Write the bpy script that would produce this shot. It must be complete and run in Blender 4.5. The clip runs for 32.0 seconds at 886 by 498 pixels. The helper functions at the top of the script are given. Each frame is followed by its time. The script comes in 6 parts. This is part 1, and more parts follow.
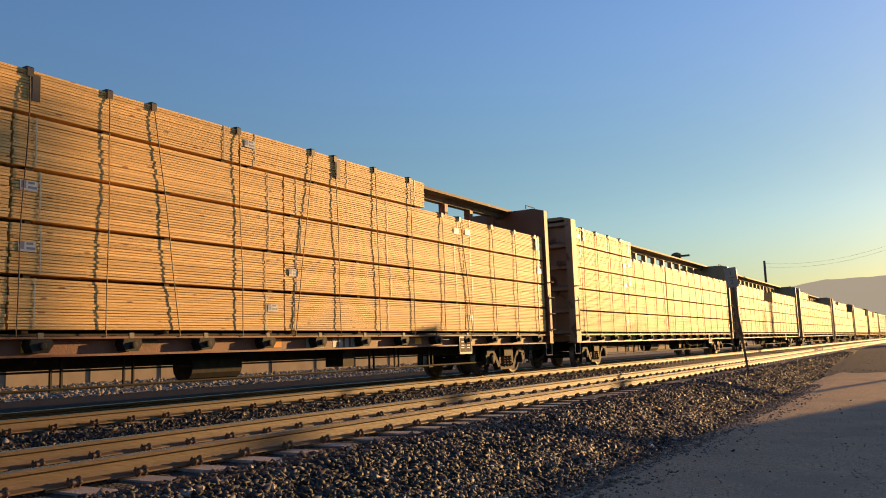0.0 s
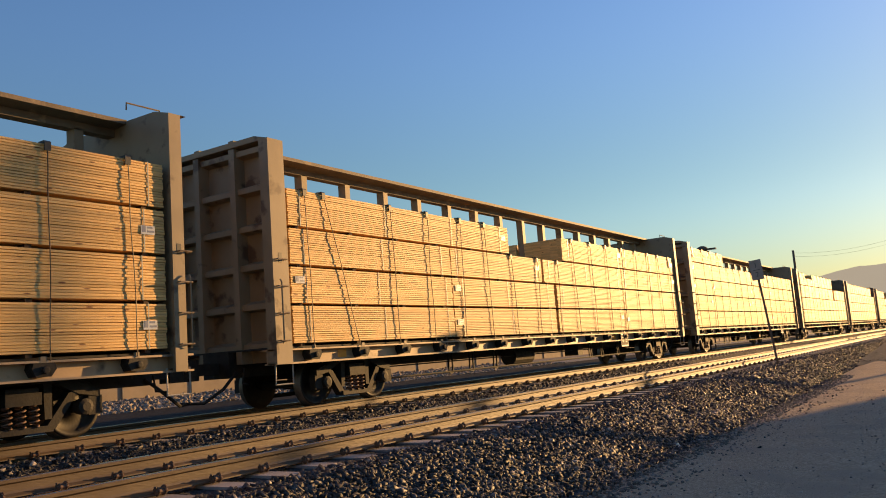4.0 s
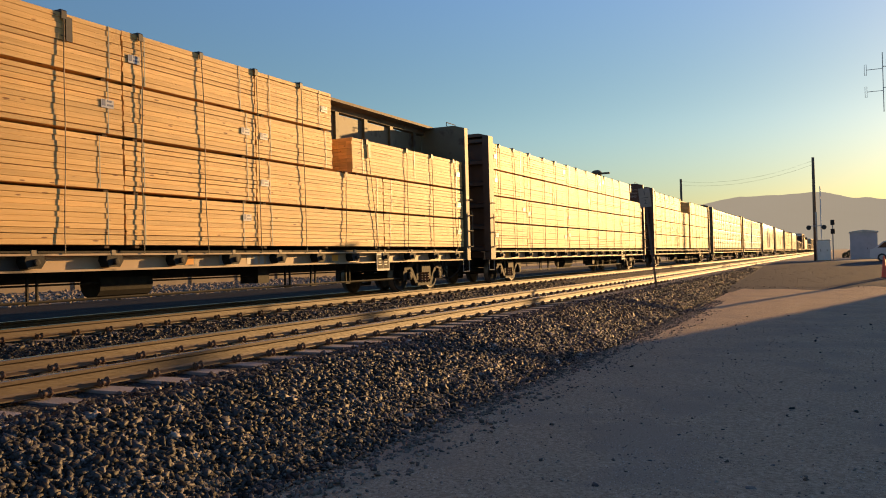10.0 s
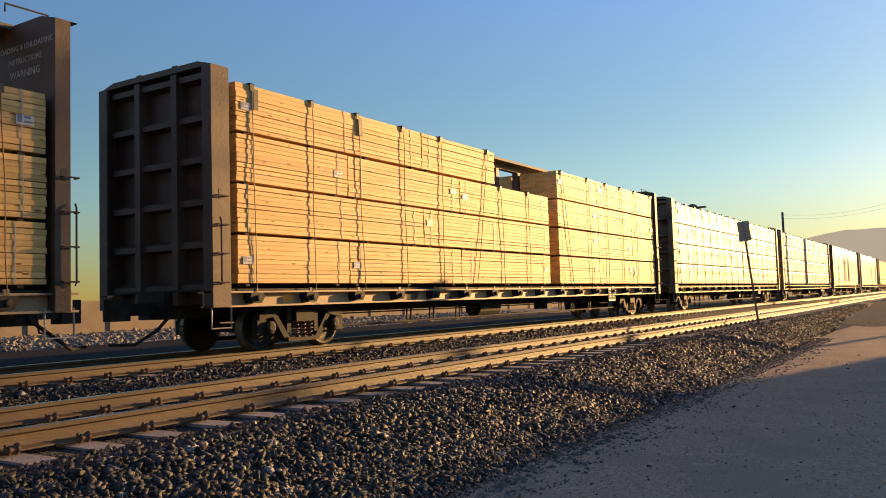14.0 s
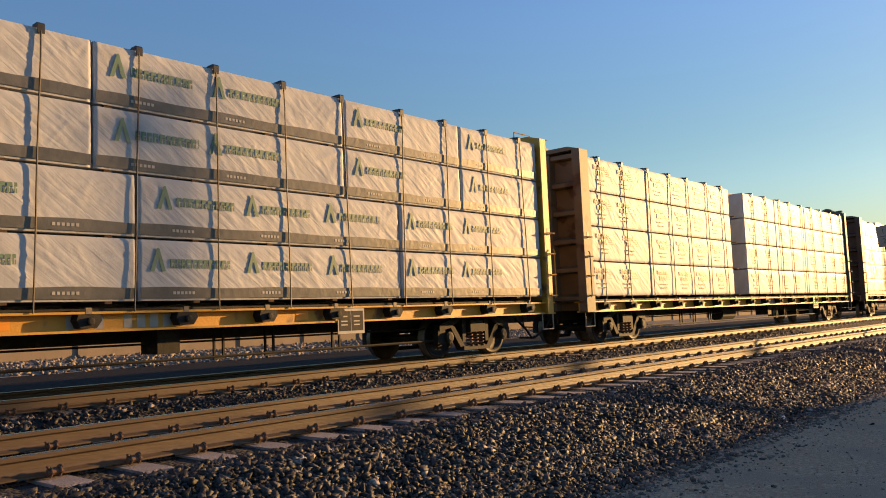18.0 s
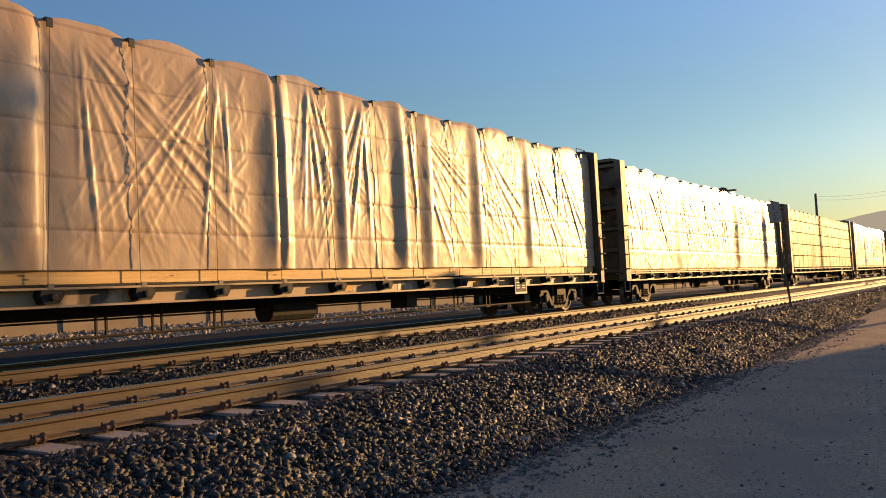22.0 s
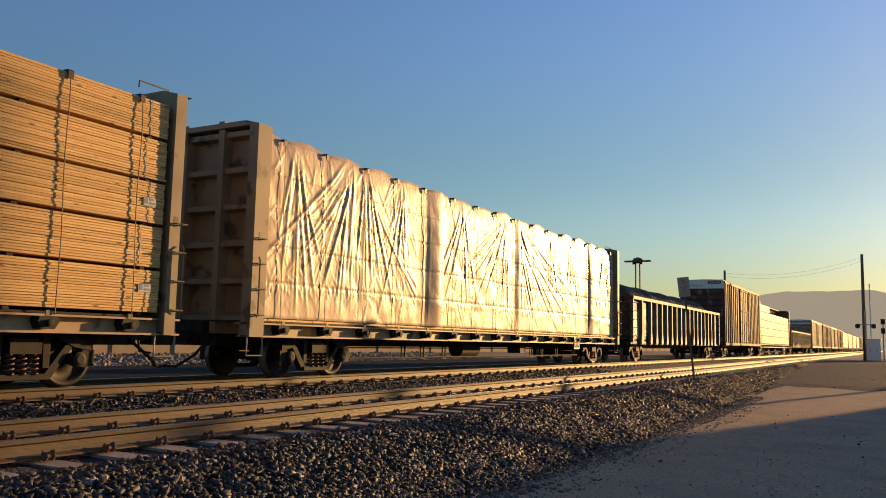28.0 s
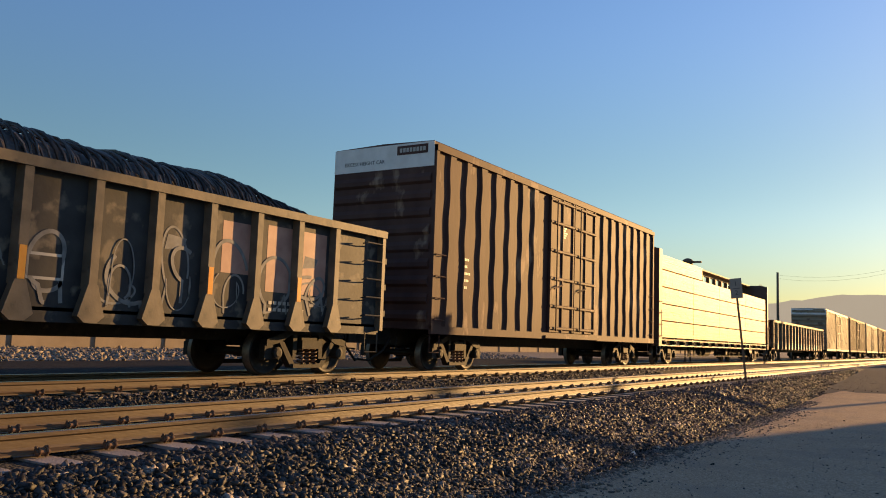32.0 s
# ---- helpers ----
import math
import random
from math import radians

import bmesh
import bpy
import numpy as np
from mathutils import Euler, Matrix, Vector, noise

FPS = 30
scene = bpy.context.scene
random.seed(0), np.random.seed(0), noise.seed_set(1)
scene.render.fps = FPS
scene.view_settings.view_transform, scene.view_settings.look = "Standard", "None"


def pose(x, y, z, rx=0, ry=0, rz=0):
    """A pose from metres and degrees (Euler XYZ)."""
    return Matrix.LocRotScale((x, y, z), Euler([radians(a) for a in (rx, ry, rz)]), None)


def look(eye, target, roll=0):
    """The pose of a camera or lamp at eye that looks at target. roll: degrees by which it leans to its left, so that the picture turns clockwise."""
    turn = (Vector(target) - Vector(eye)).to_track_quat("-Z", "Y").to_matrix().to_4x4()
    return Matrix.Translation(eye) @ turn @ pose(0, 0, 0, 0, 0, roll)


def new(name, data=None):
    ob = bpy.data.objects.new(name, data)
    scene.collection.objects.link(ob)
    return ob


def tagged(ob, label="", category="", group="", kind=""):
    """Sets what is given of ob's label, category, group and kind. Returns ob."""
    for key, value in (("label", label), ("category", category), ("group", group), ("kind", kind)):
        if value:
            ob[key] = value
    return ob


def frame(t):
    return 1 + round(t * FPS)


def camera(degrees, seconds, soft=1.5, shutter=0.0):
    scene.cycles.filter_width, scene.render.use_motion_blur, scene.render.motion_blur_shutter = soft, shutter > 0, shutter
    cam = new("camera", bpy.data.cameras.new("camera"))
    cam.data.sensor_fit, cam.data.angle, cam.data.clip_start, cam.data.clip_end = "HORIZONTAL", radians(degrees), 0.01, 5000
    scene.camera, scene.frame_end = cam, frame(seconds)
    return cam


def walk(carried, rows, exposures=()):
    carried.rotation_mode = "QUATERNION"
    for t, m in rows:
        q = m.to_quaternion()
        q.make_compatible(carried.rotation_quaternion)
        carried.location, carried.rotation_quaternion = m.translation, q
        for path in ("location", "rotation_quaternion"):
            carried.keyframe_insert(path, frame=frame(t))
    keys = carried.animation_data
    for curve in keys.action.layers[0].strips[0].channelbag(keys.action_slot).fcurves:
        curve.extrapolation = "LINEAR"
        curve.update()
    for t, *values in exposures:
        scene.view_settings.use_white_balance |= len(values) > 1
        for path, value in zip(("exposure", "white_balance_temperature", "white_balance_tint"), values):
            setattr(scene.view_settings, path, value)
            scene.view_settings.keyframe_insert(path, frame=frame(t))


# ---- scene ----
D1, D3, ZT = 6.498, 10.799, 0.107      # the two tracks' near rails, and the far track's rise
V0, ACC = 9.6079, 0.03632       # the train's speed and its gain
Y_C0 = 48.55                  # front striker of the third car at the start
EXPOSURES = [(0.0, 0.8), (2.0, 0.86), (5.5, 0.93), (7.0, 0.82), (9.0, 0.72), (12.0, 0.85), (13.0, 0.95), (17.0, 1.05), (19.0, 0.95), (21.0, 1.0),
             (23.0, 0.66), (25.0, 0.58), (28.0, 0.62), (30.0, 0.62), (32.0, 0.95)]
cam = camera(56.88, 32.0, 1.0)
walk(cam, [
    (0, pose(-0.242, -0.093, 0.812, 97.06, 2.01, 31.31)),
    (0.5, pose(-0.210, -0.074, 0.823, 97.18, 2.59, 30.92)),
    (1, pose(-0.174, -0.055, 0.816, 97.30, 2.99, 31.14)),
    (1.5, pose(-0.115, -0.016, 0.823, 97.15, 4.40, 31.44)),
    (2, pose(-0.028, 0.061, 0.841, 97.38, 5.93, 31.83)),
    (2.5, pose(-0.026, 0.116, 0.844, 97.54, 5.50, 32.24)),
    (3, pose(-0.038, 0.083, 0.850, 97.65, 5.62, 32.50)),
    (3.5, pose(-0.065, 0.049, 0.850, 97.77, 5.09, 32.75)),
    (5.5, pose(-0.124, -0.174, 0.907, 95.31, 1.03, 34.02)),
    (6, pose(-0.098, -0.164, 0.902, 95.04, 0.09, 30.62)),
    (6.5, pose(-0.081, -0.166, 0.885, 94.34, 0.01, 27.64)),
    (7, pose(-0.060, -0.150, 0.878, 94.27, -0.06, 25.65)),
    (7.5, pose(-0.071, -0.147, 0.891, 94.28, -0.63, 24.18)),
    (8, pose(-0.053, -0.145, 0.904, 94.05, -0.55, 24.38)),
    (8.5, pose(-0.041, -0.157, 0.895, 94.38, -0.52, 24.87)),
    (9, pose(-0.040, -0.162, 0.905, 94.52, -0.16, 25.76)),
    (9.5, pose(-0.028, -0.154, 0.923, 94.96, 0.56, 25.91)),
    (10, pose(-0.025, -0.130, 0.944, 90.72, 1.48, 26.07)),
    (10.5, pose(-0.047, -0.125, 0.922, 89.72, 2.50, 26.14)),
    (11, pose(-0.063, -0.096, 0.930, 89.76, 3.15, 25.94)),
    (11.5, pose(-0.068, -0.086, 0.934, 89.88, 3.07, 26.10)),
    (12, pose(-0.044, -0.072, 0.915, 90.43, 2.88, 25.87)),
    (12.5, pose(-0.036, -0.088, 0.905, 91.42, 2.98, 26.27)),
    (13, pose(-0.044, -0.107, 0.906, 92.39, 2.77, 27.79)),
    (13.5, pose(-0.045, -0.116, 0.934, 93.05, 2.00, 30.25)),
    (15.5, pose(0.059, 0.066, 0.885, 94.46, 2.79, 36.16)),
    (16, pose(0.057, 0.068, 0.883, 94.75, 3.11, 36.18)),
    (16.5, pose(0.050, 0.063, 0.886, 94.94, 3.22, 36.77)),
    (17, pose(0.037, 0.065, 0.881, 95.15, 2.75, 39.81)),
    (17.5, pose(0.038, 0.060, 0.880, 95.11, 2.58, 41.27)),
    (18, pose(0.059, 0.071, 0.901, 94.84, 2.33, 40.94)),
    (18.5, pose(0.070, 0.072, 0.886, 94.91, 2.18, 38.87)),
    (19, pose(0.024, 0.057, 0.871, 94.81, 1.94, 38.27)),
    (19.5, pose(0.017, 0.052, 0.859, 94.42, 2.13, 37.87)),
    (20, pose(0.012, 0.071, 0.862, 93.77, 2.34, 37.33)),
    (20.5, pose(0.009, 0.061, 0.880, 93.15, 2.38, 35.98)),
    (21, pose(0.027, 0.054, 0.874, 92.95, 2.93, 35.53)),
    (21.5, pose(0.034, 0.046, 0.873, 92.94, 2.98, 34.79)),
    (22, pose(0.032, 0.009, 0.863, 92.97, 2.88, 34.61)),
    (22.5, pose(0.056, -0.000, 0.853, 93.02, 1.95, 27.84)),
    (23, pose(0.066, 0.028, 0.878, 93.16, 0.15, 25.01)),
    (23.5, pose(0.081, 0.047, 0.881, 93.63, -0.15, 25.61)),
    (24, pose(0.092, 0.103, 0.870, 94.43, -0.10, 26.19)),
    (24.5, pose(0.094, 0.127, 0.868, 94.80, -0.07, 27.60)),
    (25, pose(0.086, 0.132, 0.868, 95.08, -0.03, 28.37)),
    (25.5, pose(0.085, 0.135, 0.875, 95.23, -0.08, 28.59)),
    (27.5, pose(0.091, 0.083, 0.919, 96.10, -1.00, 28.76)),
    (28, pose(0.102, 0.089, 0.925, 96.35, -1.25, 28.78)),
    (28.5, pose(0.096, 0.089, 0.923, 96.53, -1.47, 28.84)),
    (29, pose(0.088, 0.089, 0.921, 96.57, -1.78, 28.87)),
    (29.5, pose(0.084, 0.092, 0.919, 96.57, -2.02, 28.93)),
    (30, pose(0.074, 0.089, 0.919, 96.56, -2.22, 29.00)),
    (30.5, pose(0.066, 0.100, 0.905, 96.64, -2.27, 29.12)),
    (31, pose(0.059, 0.071, 0.901, 96.50, -2.44, 29.58)),
    (31.5, pose(0.054, 0.050, 0.907, 96.42, -2.31, 30.68)),
    (32, pose(0.060, 0.041, 0.900, 96.22, -2.02, 31.94)),
], EXPOSURES)
# ---- world, sun ----
SUN_AZ, SUN_EL = 17.3, 8.0          # degrees from the track's direction towards +x, and above the horizon
world = bpy.data.worlds.new("sky")
scene.world = world
world.use_nodes = True
wn = world.node_tree.nodes
sky = wn.new("ShaderNodeTexSky")
sky.sky_type, sky.sun_disc = "NISHITA", False
sky.sun_elevation, sky.sun_rotation = radians(SUN_EL), radians(SUN_AZ)
sky.altitude, sky.air_density, sky.dust_density, sky.ozone_density = 300, 1.0, 0.3, 2.6
hs = wn.new("ShaderNodeHueSaturation")
hs.inputs["Saturation"].default_value = 1.10
wl = world.node_tree.links
wl.new(sky.outputs[0], hs.inputs["Color"])
# warm dusty haze low over the whole horizon
sep = wn.new("ShaderNodeSeparateXYZ")
wl.new(wn.new("ShaderNodeTexCoord").outputs["Generated"], sep.inputs[0])
hz = wn.new("ShaderNodeValToRGB")
hz.color_ramp.interpolation = "EASE"
hz.color_ramp.elements[0].position, hz.color_ramp.elements[1].position = 0.0, 0.42
hz.color_ramp.elements[0].color, hz.color_ramp.elements[1].color = (0.58, 0.47, 0.28, 1), (1.14, 0.97, 1.03, 1)
mid = hz.color_ramp.elements.new(0.16)
mid.color = (0.84, 0.75, 0.65, 1)
wl.new(sep.outputs["Z"], hz.inputs[0])
wb = wn.new("ShaderNodeMixRGB")
wb.blend_type, wb.inputs[0].default_value = "MULTIPLY", 1.0
wl.new(hs.outputs[0], wb.inputs[1])
wl.new(hz.outputs[0], wb.inputs[2])
wl.new(wb.outputs[0], wn["Background"].inputs[0])
wn["Background"].inputs[1].default_value = 0.112
sun = new("sun", bpy.data.lights.new("sun", "SUN"))
sun.data.energy, sun.data.angle, sun.data.color = 5.0, radians(0.6), (1.0, 0.56, 0.20)
sa, se = radians(SUN_AZ), radians(SUN_EL)
sun.matrix_world = look((0, 0, 50), (-math.sin(sa) * math.cos(se), -math.cos(sa) * math.cos(se), 50 - math.sin(se)))


# ---- mesh helpers ----
class MB:
    """Plain lists of points and faces, joined into one mesh."""

    def __init__(self):
        self.v, self.f = [], []

    def box(self, x0, x1, y0, y1, z0, z1):
        n = len(self.v)
        self.v += [(x0, y0, z0), (x1, y0, z0), (x1, y1, z0), (x0, y1, z0), (x0, y0, z1), (x1, y0, z1), (x1, y1, z1), (x0, y1, z1)]
        self.f += [(n, n + 3, n + 2, n + 1), (n + 4, n + 5, n + 6, n + 7), (n, n + 1, n + 5, n + 4), (n + 1, n + 2, n + 6, n + 5), (n + 2, n + 3, n + 7, n + 6), (n + 3, n, n + 4, n + 7)]
        return self

    def bbox(self, x0, x1, y0, y1, z0, z1, b=0.01):
        """A box with its edges along y chamfered."""
        pts = [(x0 + b, z0), (x1 - b, z0), (x1, z0 + b), (x1, z1 - b), (x1 - b, z1), (x0 + b, z1), (x0, z1 - b), (x0, z0 + b)]
        return self.prism(pts, y0, y1)

    def prism(self, pts, y0, y1, axis="y"):
        """A closed outline extruded along an axis; pts are the other two coordinates in order."""
        n, k = len(self.v), len(pts)
        for t in (y0, y1):
            for a, b in pts:
                self.v.append((a, t, b) if axis == "y" else (t, a, b) if axis == "x" else (a, b, t))
        self.f.append(tuple(range(n, n + k)))
        self.f.append(tuple(range(n + 2 * k - 1, n + k - 1, -1)))
        for i in range(k):
            j = (i + 1) % k
            self.f.append((n + i, n + k + i, n + k + j, n + j))
        return self

    def tube(self, path, r, n=6, closed=False):
        """A round bar along a path of points; r is one radius or one per point."""
        path = [Vector(p) for p in path]
        base = len(self.v)
        k = len(path)
        for i, p in enumerate(path):
            d = (path[min(i + 1, k - 1)] - path[max(i - 1, 0)])
            d = d.normalized() if d.length > 1e-9 else Vector((0, 0, 1))
            u = d.cross(Vector((0, 0, 1)) if abs(d.z) < 0.9 else Vector((1, 0, 0))).normalized()
            w = d.cross(u)
            rr = r[i] if isinstance(r, (list, tuple)) else r
            for j in range(n):
                a = 2 * math.pi * j / n
                self.v.append(tuple(p + u * (rr * math.cos(a)) + w * (rr * math.sin(a))))
        for i in range(k - 1):
            for j in range(n):
                a, b = base + i * n + j, base + i * n + (j + 1) % n
                self.f.append((a, b, b + n, a + n))
        self.f.append(tuple(range(base + n - 1, base - 1, -1)))
        self.f.append(tuple(range(base + (k - 1) * n, base + k * n)))
        return self

    def lathe(self, prof, c=(0, 0, 0), axis="x", n=24):
        """A turned form: prof is a list of (along, radius)."""
        base, k = len(self.v), len(prof)
        for a, r in prof:
            for j in range(n):
                s, t = r * math.cos(2 * math.pi * j / n), r * math.sin(2 * math.pi * j / n)
                p = (a, s, t) if axis == "x" else (s, a, t) if axis == "y" else (s, t, a)
                self.v.append((p[0] + c[0], p[1] + c[1], p[2] + c[2]))
        for i in range(k - 1):
            for j in range(n):
                a, b = base + i * n + j, base + i * n + (j + 1) % n
                self.f.append((a, b, b + n, a + n))
        self.f.append(tuple(range(base + n - 1, base - 1, -1)))
        self.f.append(tuple(range(base + (k - 1) * n, base + k * n)))
        return self

    def grid(self, fn, nu, nv, flip=False):
        base = len(self.v)
        for i in range(nu + 1):
            for j in range(nv + 1):
                self.v.append(fn(i / nu, j / nv))
        for i in range(nu):
            for j in range(nv):
                a = base + i * (nv + 1) + j
                q = (a, a + nv + 1, a + nv + 2, a + 1)
                self.f.append(q[::-1] if flip else q)
        return self

    def mesh(self, name, material, smooth=False):
        me = bpy.data.meshes.new(name)
        me.from_pydata(self.v, [], self.f)
        bm = bmesh.new()
        bm.from_mesh(me)
        bmesh.ops.recalc_face_normals(bm, faces=bm.faces)
        bm.to_mesh(me)
        bm.free()
        me.materials.append(material)
        if smooth:
            me.polygons.foreach_set("use_smooth", [True] * len(me.polygons))
        return me


def part(name, mb, material, parent, label="", smooth=False, at=None):
    """ONE mesh object under a thing or under a part."""
    ob = new(name, mb.mesh(name, material, smooth) if isinstance(mb, MB) else mb)
    ob.parent = parent
    if at:
        ob.location = at
    if label:
        ob["label"] = label
    return ob


def thing(name, label, category, at=(0, 0, 0), group="", kind="", mb=None, material=None, smooth=False):
    ob = new(name, mb.mesh(name, material, smooth) if mb else None)
    ob.location = at
    return tagged(ob, label, category, group, kind)


def words(name, body, size, material, parent, m, align="CENTER"):
    """Lettering as a thin mesh, with the built-in font."""
    cu = bpy.data.curves.new(name, "FONT")
    cu.body, cu.size, cu.extrude, cu.align_x, cu.align_y = body, size, 0.002, align, "CENTER"
    cu.resolution_u = 2
    tmp = bpy.data.objects.new(name, cu)
    me = bpy.data.meshes.new_from_object(tmp)
    bpy.data.objects.remove(tmp)
    me.materials.clear()
    me.materials.append(material)
    ob = new(name, me)
    ob.parent = parent
    ob.matrix_local = m
    return ob


# ---- materials ----
def material(name, c1, c2, rough=0.6, metal=0.0, scale=4.0, bump=0.0, bscale=40.0, stretch=(1, 1, 1), island=0.0, obj=0.0, c3=None, c3scale=1.2, c3at=0.6, coat=0.0, spec=0.5, detail=6, shift=False, crease=None):
    """Two colours mixed by noise at one scale, a third in patches at another, and relief."""
    m = bpy.data.materials.new(name)
    m.use_nodes = True
    N, L = m.node_tree.nodes, m.node_tree.links
    b = N["Principled BSDF"]
    tc = N.new("ShaderNodeTexCoord")
    mp = N.new("ShaderNodeMapping")
    mp.inputs["Scale"].default_value = stretch
    L.new(tc.outputs["Object"], mp.inputs[0])
    if shift:
        oi = N.new("ShaderNodeObjectInfo")
        cx = N.new("ShaderNodeCombineXYZ")
        for k, f_ in enumerate((37.0, 91.0, 53.0)):
            mm = N.new("ShaderNodeMath")
            mm.operation, mm.inputs[1].default_value = "MULTIPLY", f_
            L.new(oi.outputs["Random"], mm.inputs[0])
            L.new(mm.outputs[0], cx.inputs[k])
        L.new(cx.outputs[0], mp.inputs["Location"])
    nz = N.new("ShaderNodeTexNoise")
    nz.inputs["Scale"].default_value, nz.inputs["Detail"].default_value = scale, detail
    L.new(mp.outputs[0], nz.inputs[0])
    ra = N.new("ShaderNodeValToRGB")
    ra.color_ramp.elements[0].position, ra.color_ramp.elements[1].position = 0.32, 0.68
    ra.color_ramp.elements[0].color, ra.color_ramp.elements[1].color = (*c1, 1), (*c2, 1)
    L.new(nz.outputs[0], ra.inputs[0])
    col = ra.outputs[0]
    if c3:
        n3 = N.new("ShaderNodeTexNoise")
        n3.inputs["Scale"].default_value, n3.inputs["Detail"].default_value = c3scale, 8
        L.new(mp.outputs[0], n3.inputs[0])
        r3 = N.new("ShaderNodeValToRGB")
        r3.color_ramp.elements[0].position, r3.color_ramp.elements[1].position = c3at, c3at + 0.08
        L.new(n3.outputs[0], r3.inputs[0])
        mx = N.new("ShaderNodeMixRGB")
        L.new(r3.outputs[0], mx.inputs[0])
        L.new(col, mx.inputs[1])
        mx.inputs[2].default_value = (*c3, 1)
        col = mx.outputs[0]
    if island or obj:
        src = N.new("ShaderNodeNewGeometry").outputs["Random Per Island"] if island else N.new("ShaderNodeObjectInfo").outputs["Random"]
        mr = N.new("ShaderNodeMapRange")
        k = island or obj
        mr.inputs[3].default_value, mr.inputs[4].default_value = 1 - k, 1 + k
        L.new(src, mr.inputs[0])
        mu = N.new("ShaderNodeMixRGB")
        mu.blend_type, mu.inputs[0].default_value = "MULTIPLY", 1
        L.new(col, mu.inputs[1])
        L.new(mr.outputs[0], mu.inputs[2])
        col = mu.outputs[0]
    L.new(col, b.inputs["Base Color"])
    b.inputs["Roughness"].default_value, b.inputs["Metallic"].default_value = rough, metal
    b.inputs["Specular IOR Level"].default_value = spec
    b.inputs["Coat Weight"].default_value = coat
    normal = None
    if crease:
        mc = N.new("ShaderNodeMapping")
        mt_ = N.new("ShaderNodeMapping")
        mt_.inputs["Rotation"].default_value, mc.inputs["Scale"].default_value = (crease[2], 0, 0), (1, 1, crease[3])
        L.new(tc.outputs["Object"], mt_.inputs[0])
        L.new(mt_.outputs[0], mc.inputs[0])
        nc = N.new("ShaderNodeTexNoise")
        nc.inputs["Scale"].default_value, nc.inputs["Detail"].default_value, nc.inputs["Distortion"].default_value = crease[0], 3, 0.5
        L.new(mc.outputs[0], nc.inputs[0])
        sb, ab = N.new("ShaderNodeMath"), N.new("ShaderNodeMath")
        sb.operation, ab.operation, sb.inputs[1].default_value = "SUBTRACT", "ABSOLUTE", 0.5
        L.new(nc.outputs[0], sb.inputs[0])
        L.new(sb.outputs[0], ab.inputs[0])
        bc = N.new("ShaderNodeBump")
        bc.inputs["Strength"].default_value, bc.inputs["Distance"].default_value = crease[1], 0.03
        L.new(ab.outputs[0], bc.inputs["Height"])
        normal = bc.outputs[0]
        L.new(normal, b.inputs["Normal"])
    if bump:
        nb = N.new("ShaderNodeTexNoise")
        nb.inputs["Scale"].default_value, nb.inputs["Detail"].default_value = bscale, 5
        L.new(mp.outputs[0], nb.inputs[0])
        bp = N.new("ShaderNodeBump")
        bp.inputs["Strength"].default_value, bp.inputs["Distance"].default_value = bump, 0.02
        L.new(nb.outputs[0], bp.inputs["Height"])
        if normal:
            L.new(normal, bp.inputs["Normal"])
        L.new(bp.outputs[0], b.inputs["Normal"])
    return m


def add_knots(m, shift=False):
    """Dark knots on sawn boards."""
    N, L = m.node_tree.nodes, m.node_tree.links
    b = N["Principled BSDF"]
    col = b.inputs["Base Color"].links[0].from_socket
    mp = N.new("ShaderNodeMapping")
    mp.inputs["Scale"].default_value = (4, 2.0, 9)
    L.new(N.new("ShaderNodeTexCoord").outputs["Object"], mp.inputs[0])
    if shift:
        mu = N.new("ShaderNodeMath")
        mu.operation, mu.inputs[1].default_value = "MULTIPLY", 211.0
        L.new(N.new("ShaderNodeObjectInfo").outputs["Random"], mu.inputs[0])
        cx = N.new("ShaderNodeCombineXYZ")
        for k in range(3):
            L.new(mu.outputs[0], cx.inputs[k])
        L.new(cx.outputs[0], mp.inputs["Location"])
    vo = N.new("ShaderNodeTexVoronoi")
    vo.inputs["Scale"].default_value = 1.0
    L.new(mp.outputs[0], vo.inputs[0])
    r = N.new("ShaderNodeValToRGB")
    r.color_ramp.elements[0].position, r.color_ramp.elements[1].position = 0.09, 0.135
    r.color_ramp.elements[0].color = (0.22, 0.10, 0.04, 1)
    r.color_ramp.elements[1].color = (1, 1, 1, 1)
    L.new(vo.outputs["Distance"], r.inputs[0])
    mu = N.new("ShaderNodeMixRGB")
    mu.blend_type, mu.inputs[0].default_value = "MULTIPLY", 0.92
    L.new(col, mu.inputs[1])
    L.new(r.outputs[0], mu.inputs[2])
    L.new(mu.outputs[0], b.inputs["Base Color"])


M_lumber = material("sawn_lumber", (0.65, 0.378, 0.117), (0.78, 0.495, 0.19), 0.56, 0, 2.2, 0.25, 30, (1.5, 0.35, 9), island=0.16, c3=(0.48, 0.26, 0.09), c3scale=1.0, c3at=0.62, spec=0.45)
add_knots(M_lumber)
M_board = material("sawn_board", (0.65, 0.378, 0.117), (0.78, 0.495, 0.19), 0.56, 0, 2.2, 0.25, 30, (1.5, 0.35, 9), obj=0.16, c3=(0.56, 0.31, 0.11), c3scale=1.0, c3at=0.62, shift=True, spec=0.45)
add_knots(M_board, True)
M_dunnage = material("dunnage", (0.06, 0.035, 0.02), (0.12, 0.07, 0.035), 0.9, 0, 5, 0.3)
M_cable = material("tie_down_cable", (0.03, 0.027, 0.025), (0.06, 0.05, 0.045), 0.6, 0.5, 20)
M_band = material("plastic_band", (0.35, 0.37, 0.30), (0.45, 0.46, 0.38), 0.4, 0, 8)
M_tag = material("paper_tag", (0.40, 0.43, 0.47), (0.52, 0.54, 0.57), 0.4, 0, 9)
